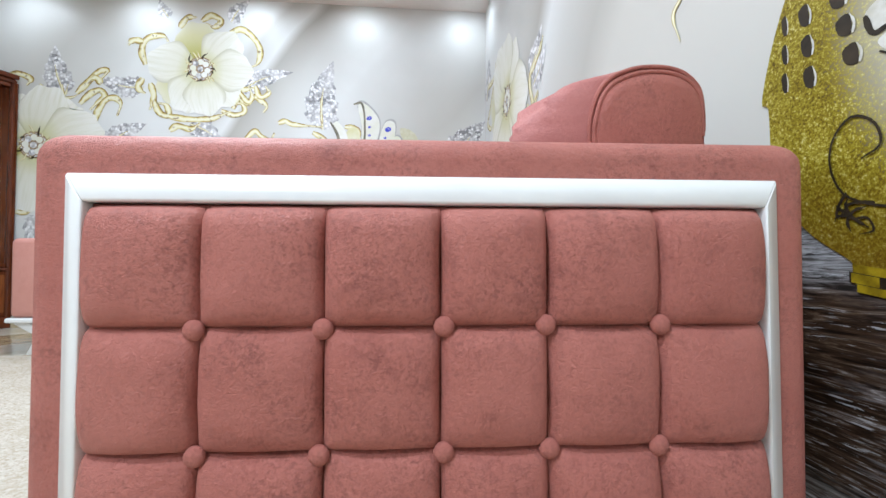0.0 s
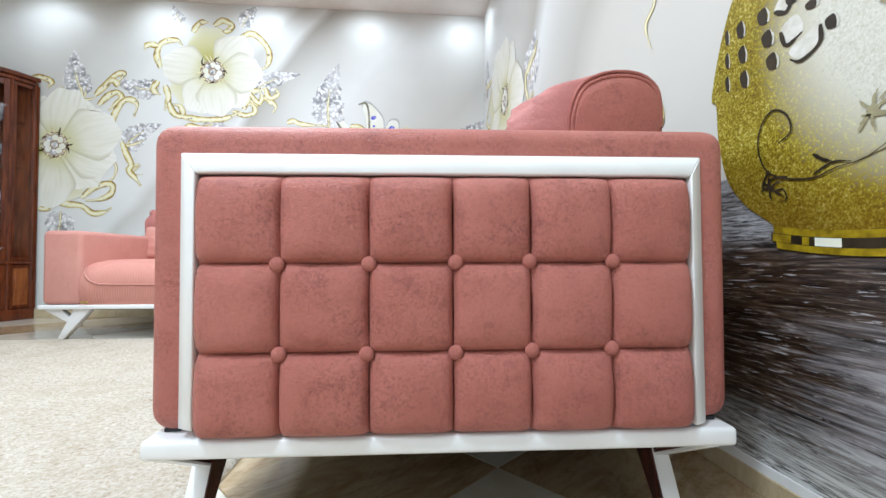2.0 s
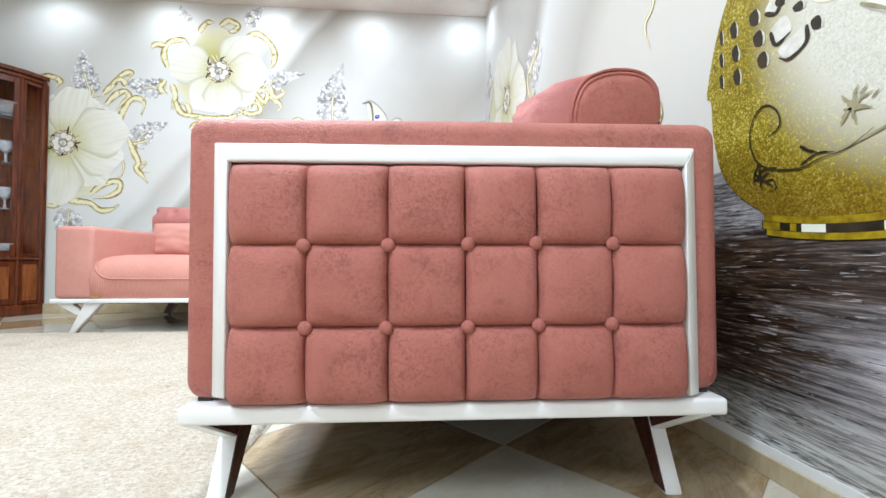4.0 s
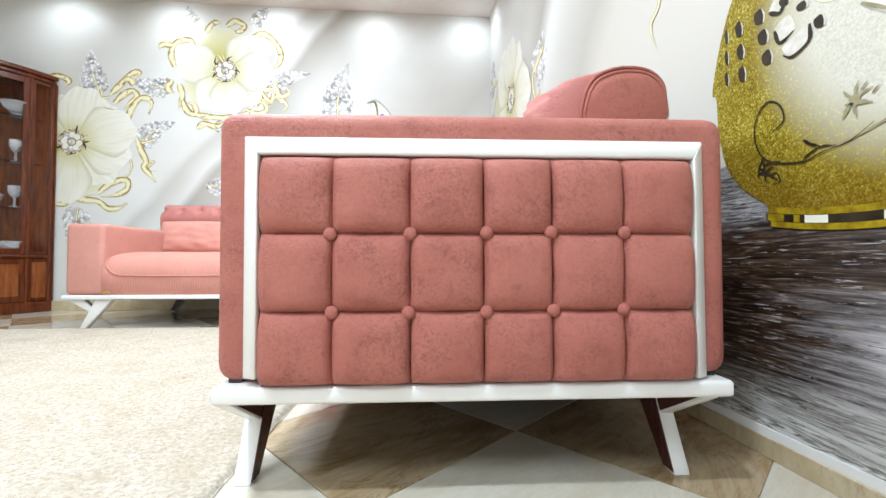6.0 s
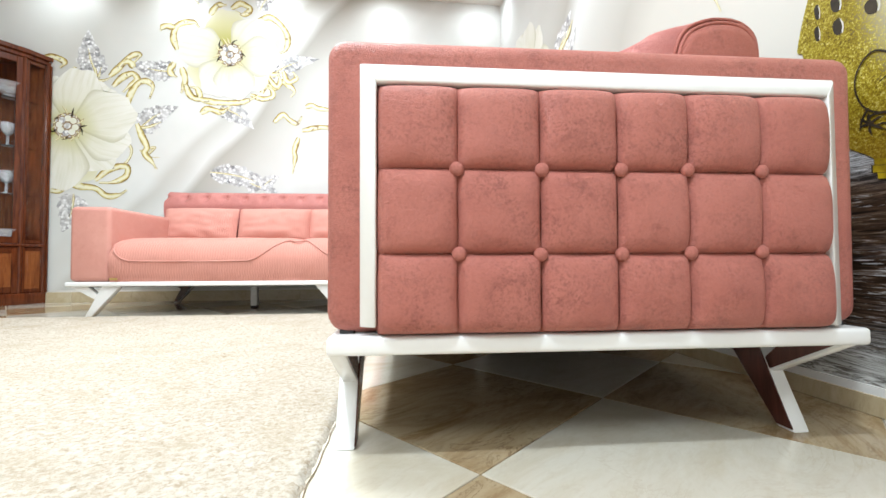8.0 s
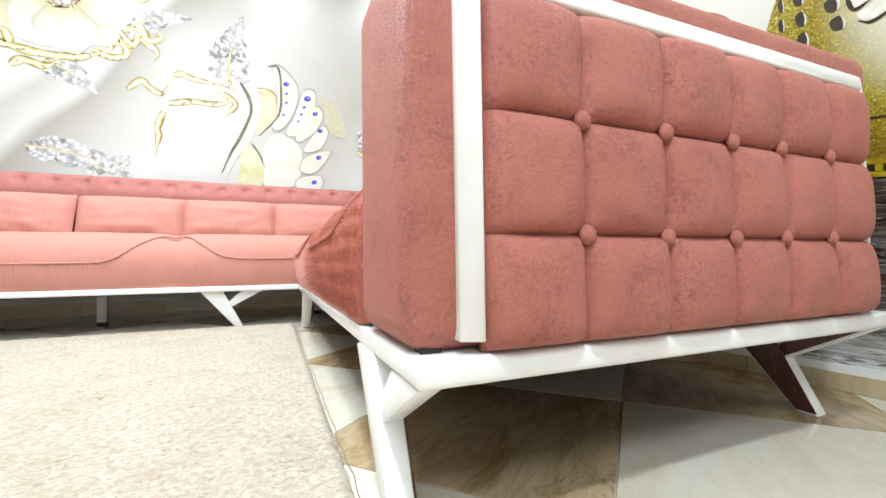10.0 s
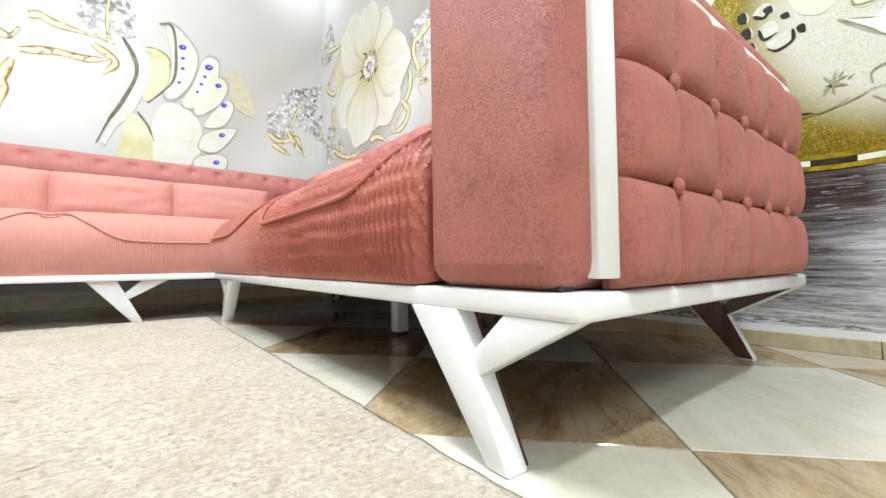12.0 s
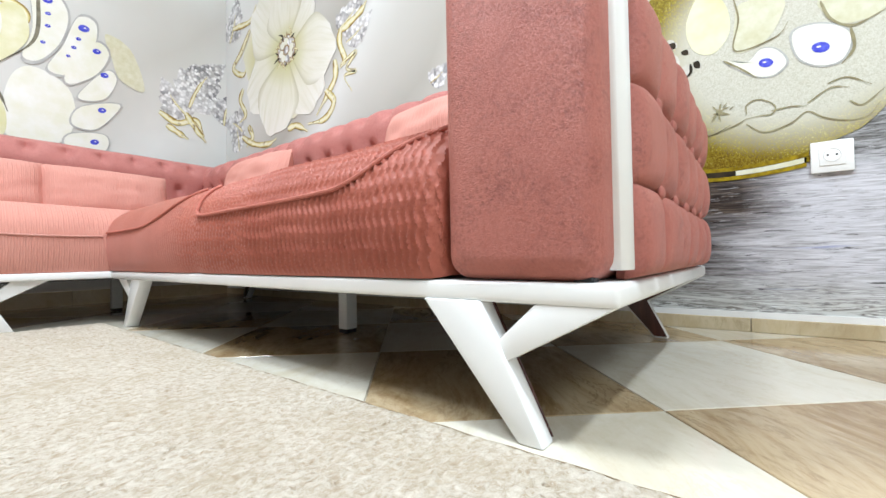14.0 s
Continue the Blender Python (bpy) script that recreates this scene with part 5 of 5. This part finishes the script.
part("plinth", ring_solid(CAB, 0.012, 0.0, 0.09), M["cabinet"], cabinet)
part("floor_board", ring_solid(CAB, -0.02, 0.09, 0.11, 0), M["cabinet"], cabinet)
part("waist_moulding", ring_solid(CAB, 0.014, 0.455, 0.478, 0.005), M["cabinet"], cabinet)
part("cornice", ring_solid(CAB, 0.012, 1.955, 1.985, 0.006), M["cabinet"], cabinet)
part("cornice_top", ring_solid(CAB, 0.03, 1.987, 2.025, 0.008), M["cabinet"], cabinet)
part("back_panel", box(-4.09, -3.10, 3.690, 3.702, 0.09, 1.955), M["cabinet"], cabinet)
for i in range(3):
    p, q = CAB[i], CAB[i + 1]
    w = (Vector(q) - Vector(p)).length
    st = 0.03 if i == 0 else 0.05
    for z0, z1, glazed in ((0.092, 0.453, False), (0.480, 1.953, True)):
        door = part("door" if i else "side_panel", slab(p, q, 0.004, 0.026, z0 + 0.002, z0 + st, st, st, 0.002), M["cabinet"], cabinet)
        part("rail", slab(p, q, 0.004, 0.026, z1 - st, z1 - 0.002, st, st, 0.002), M["cabinet"], door)
        part("stile", slab(p, q, 0.003, 0.027, z0, z1, 0.002, w - st, 0.003), M["cabinet"], door)
        part("stile", slab(p, q, 0.003, 0.027, z0, z1, w - st, 0.002, 0.003), M["cabinet"], door)
        if glazed:
            pane = part("pane", slab(p, q, 0.012, 0.016, z0 + st, z1 - st, st, st), M["glass"], door, "clear glass pane")
            pane.visible_shadow = False
        else:
            part("panel", slab(p, q, 0.010, 0.018, z0 + st, z1 - st, st, st), M["cabinet_panel"], door)
            part("raised_field", slab(p, q, 0.006, 0.012, z0 + st + 0.025, z1 - st - 0.025, st + 0.014, st + 0.014, 0.003), M["cabinet_panel"], door)
    part("post", prism([(p[0] + 0.014 * math.cos(a * 0.7854) - 0.006, p[1] + 0.014 * math.sin(a * 0.7854) - (0.012 if i == 0 else 0)) for a in range(8)], "z", 0.09, 1.955), M["cabinet"], cabinet)
for z in (0.86, 1.24, 1.62):
    sh = part("glass_shelf", ring_solid(CAB, -0.05, z, z + 0.008, 0), M["glass"], cabinet, "clear glass shelf")
    sh.visible_shadow = False


def lathe(profile, sides=20):
    bm = bmesh.new()
    rows = [[bm.verts.new((r * math.cos(k * 2 * math.pi / sides), r * math.sin(k * 2 * math.pi / sides), z)) for k in range(sides)] for r, z in profile]
    for a, b in zip(rows, rows[1:]):
        for k in range(sides):
            bm.faces.new((a[k], a[(k + 1) % sides], b[(k + 1) % sides], b[k]))
    bm.faces.new(rows[0][::-1])
    bm.faces.new(rows[-1])
    bmesh.ops.recalc_face_normals(bm, faces=bm.faces[:])
    return bm


GOBLET = [(0.035, 0.0), (0.033, 0.006), (0.008, 0.014), (0.007, 0.08), (0.03, 0.10), (0.042, 0.14), (0.04, 0.18), (0.037, 0.18), (0.036, 0.14), (0.01, 0.104)]
BOWL = [(0.04, 0.0), (0.042, 0.01), (0.03, 0.02), (0.08, 0.06), (0.10, 0.11), (0.096, 0.11), (0.07, 0.06), (0.01, 0.03)]
for z, row in ((0.488, (BOWL, GOBLET)), (0.869, (GOBLET, BOWL)), (1.249, (GOBLET, GOBLET)), (1.629, (BOWL, GOBLET))):
    for n, prof in enumerate(row):
        kind = "goblet" if prof is GOBLET else "bowl"
        g = put_mesh(kind, lathe(prof), M["crystal"])
        g.matrix_world = pose(-3.30 - 0.17 * n, 3.56 - 0.04 * n, z if z > 0.5 else 0.479)
        tagged(g, "clear crystal " + kind + " on a cabinet shelf", kind, "tableware in the cabinet")

# ---- rug ----


def rug_mesh():
    """A lumpy pile with ragged edges, finer where it is seen from close by."""
    xs = [-2.7 + 0.04 * i for i in range(33)] + [-1.4 + 0.008 * i for i in range(176)]
    ys = [-2.2 + 0.008 * i for i in range(276)]
    verts, faces = [], []
    for i, x in enumerate(xs):
        for j, y in enumerate(ys):
            p = Vector((x, y, 0))
            h = 0.0115 + 0.0030 * noise.noise(p * 55) + 0.0022 * noise.noise(p * 130) + 0.0015 * noise.noise(p * 11)
            ex, ey = min(i, len(xs) - 1 - i), min(j, len(ys) - 1 - j)
            if min(ex, ey) == 0:
                h = 0.0
            elif min(ex, ey) == 1:
                h *= 0.7
            # round the corners and fray the border
            e = max(0.0, 1 - (-x) / 0.03) * (0.5 + noise.noise(Vector((y * 60, 3.0, 0)))) * 0.007
            g = max(0.0, 1 - (y + 2.2) / 0.03) * (0.5 + noise.noise(Vector((x * 60, 9.0, 0)))) * 0.007
            verts.append((x - e, y + g, h))
    n = len(ys)
    for i in range(len(xs) - 1):
        for j in range(n - 1):
            faces.append((i * n + j, (i + 1) * n + j, (i + 1) * n + j + 1, i * n + j + 1))
    me = bpy.data.meshes.new("rug")
    me.from_pydata(verts, [], faces)
    me.polygons.foreach_set("use_smooth", [True] * len(me.polygons))
    me.materials.append(M["rug"])
    return me


rug = new("rug", rug_mesh())
rug.matrix_world = SOFA @ pose(-0.474, 1.93, 0.0005)
# wavering strip that stands for the shade between pile and floor
edge = [(0.0015 + 0.0015 * math.sin(i * 2.3) + 0.001 * math.sin(i * 5.1), -0.03 - 2.14 * i / 60, 0.002) for i in range(61)]
part("edge_shade", tube(edge, 0.0009, 6, 240), M["edge_shade"], rug, "thin brown strip standing for the shade under the rug edge")
tagged(rug, "cream and beige shaggy rug on the marble floor", "rug")

# ---- floor tiles ----
A0 = radians(40.3)
D1, D2, P0, SIDE = Vector((math.cos(A0), math.sin(A0))), Vector((-math.sin(A0), math.cos(A0))), Vector((-0.157, 0.613)), 0.477


def tile_mesh(name, material):
    h = SIDE / 2 - 0.0012
    bm = box(-h, h, -h, h, -0.012, 0.0)
    bmesh.ops.bevel(bm, geom=[e for e in bm.edges if e.verts[0].co.z > -0.001 and e.verts[1].co.z > -0.001], offset=0.0012, segments=1, affect="EDGES")
    me = bpy.data.meshes.new(name)
    bm.to_mesh(me)
    bm.free()
    me.materials.append(material)
    return me


TILES = (tile_mesh("tile", M["tile_brown"]), tile_mesh("tile_light", M["tile_cream"]))


def cut_tile(c, material):
    """A tile cut along the walls of the room, in the tile's own axes; None when nothing is left."""
    h = SIDE / 2 - 0.0012
    poly = [c + D1 * (a * h) + D2 * (b * h) for a, b in ((-1, -1), (1, -1), (1, 1), (-1, 1))]
    for axis, limit, sign in ((0, EAST - 0.002, 1), (0, WEST + 0.002, -1), (1, NORTH - 0.002, 1), (1, SOUTH + 0.002, -1)):
        kept = []
        for p, q in zip(poly, poly[1:] + poly[:1]):
            dp, dq = sign * (limit - p[axis]), sign * (limit - q[axis])
            if dp >= 0:
                kept.append(p)
            if dp * dq < 0:
                kept.append(p + (q - p) * (dp / (dp - dq)))
        poly = kept
    if len(poly) < 3 or sum(p.x * q.y - q.x * p.y for p, q in zip(poly, poly[1:] + poly[:1])) < 0.002:
        return None
    flat = [((p - c).dot(D1), (p - c).dot(D2)) for p in poly]
    n = len(flat)
    me = bpy.data.meshes.new("cut_tile")
    me.from_pydata([(x, y, 0.0) for x, y in flat] + [(x, y, -0.012) for x, y in flat], [], [list(range(n))] + [[i, i + n, (i + 1) % n + n, (i + 1) % n] for i in range(n)])
    me.materials.append(material)
    return me


REACH = SIDE * 0.71
for i in range(-15, 15):
    for j in range(-15, 15):
        c = P0 + D1 * SIDE * (i + 0.5) + D2 * SIDE * (j + 0.5)
        k = (i + j) % 2
        if not (WEST - REACH < c.x < EAST + REACH and SOUTH - REACH < c.y < NORTH + REACH):
            continue
        inside = WEST + REACH < c.x < EAST - REACH and SOUTH + REACH < c.y < NORTH - REACH
        me = TILES[k] if inside else cut_tile(c, M["tile_cream" if k else "tile_brown"])
        if me is None:
            continue
        t = new("tile", me)
        t.matrix_world = pose(c.x, c.y, 0, 0, 0, 40.3)
        t.parent = floor
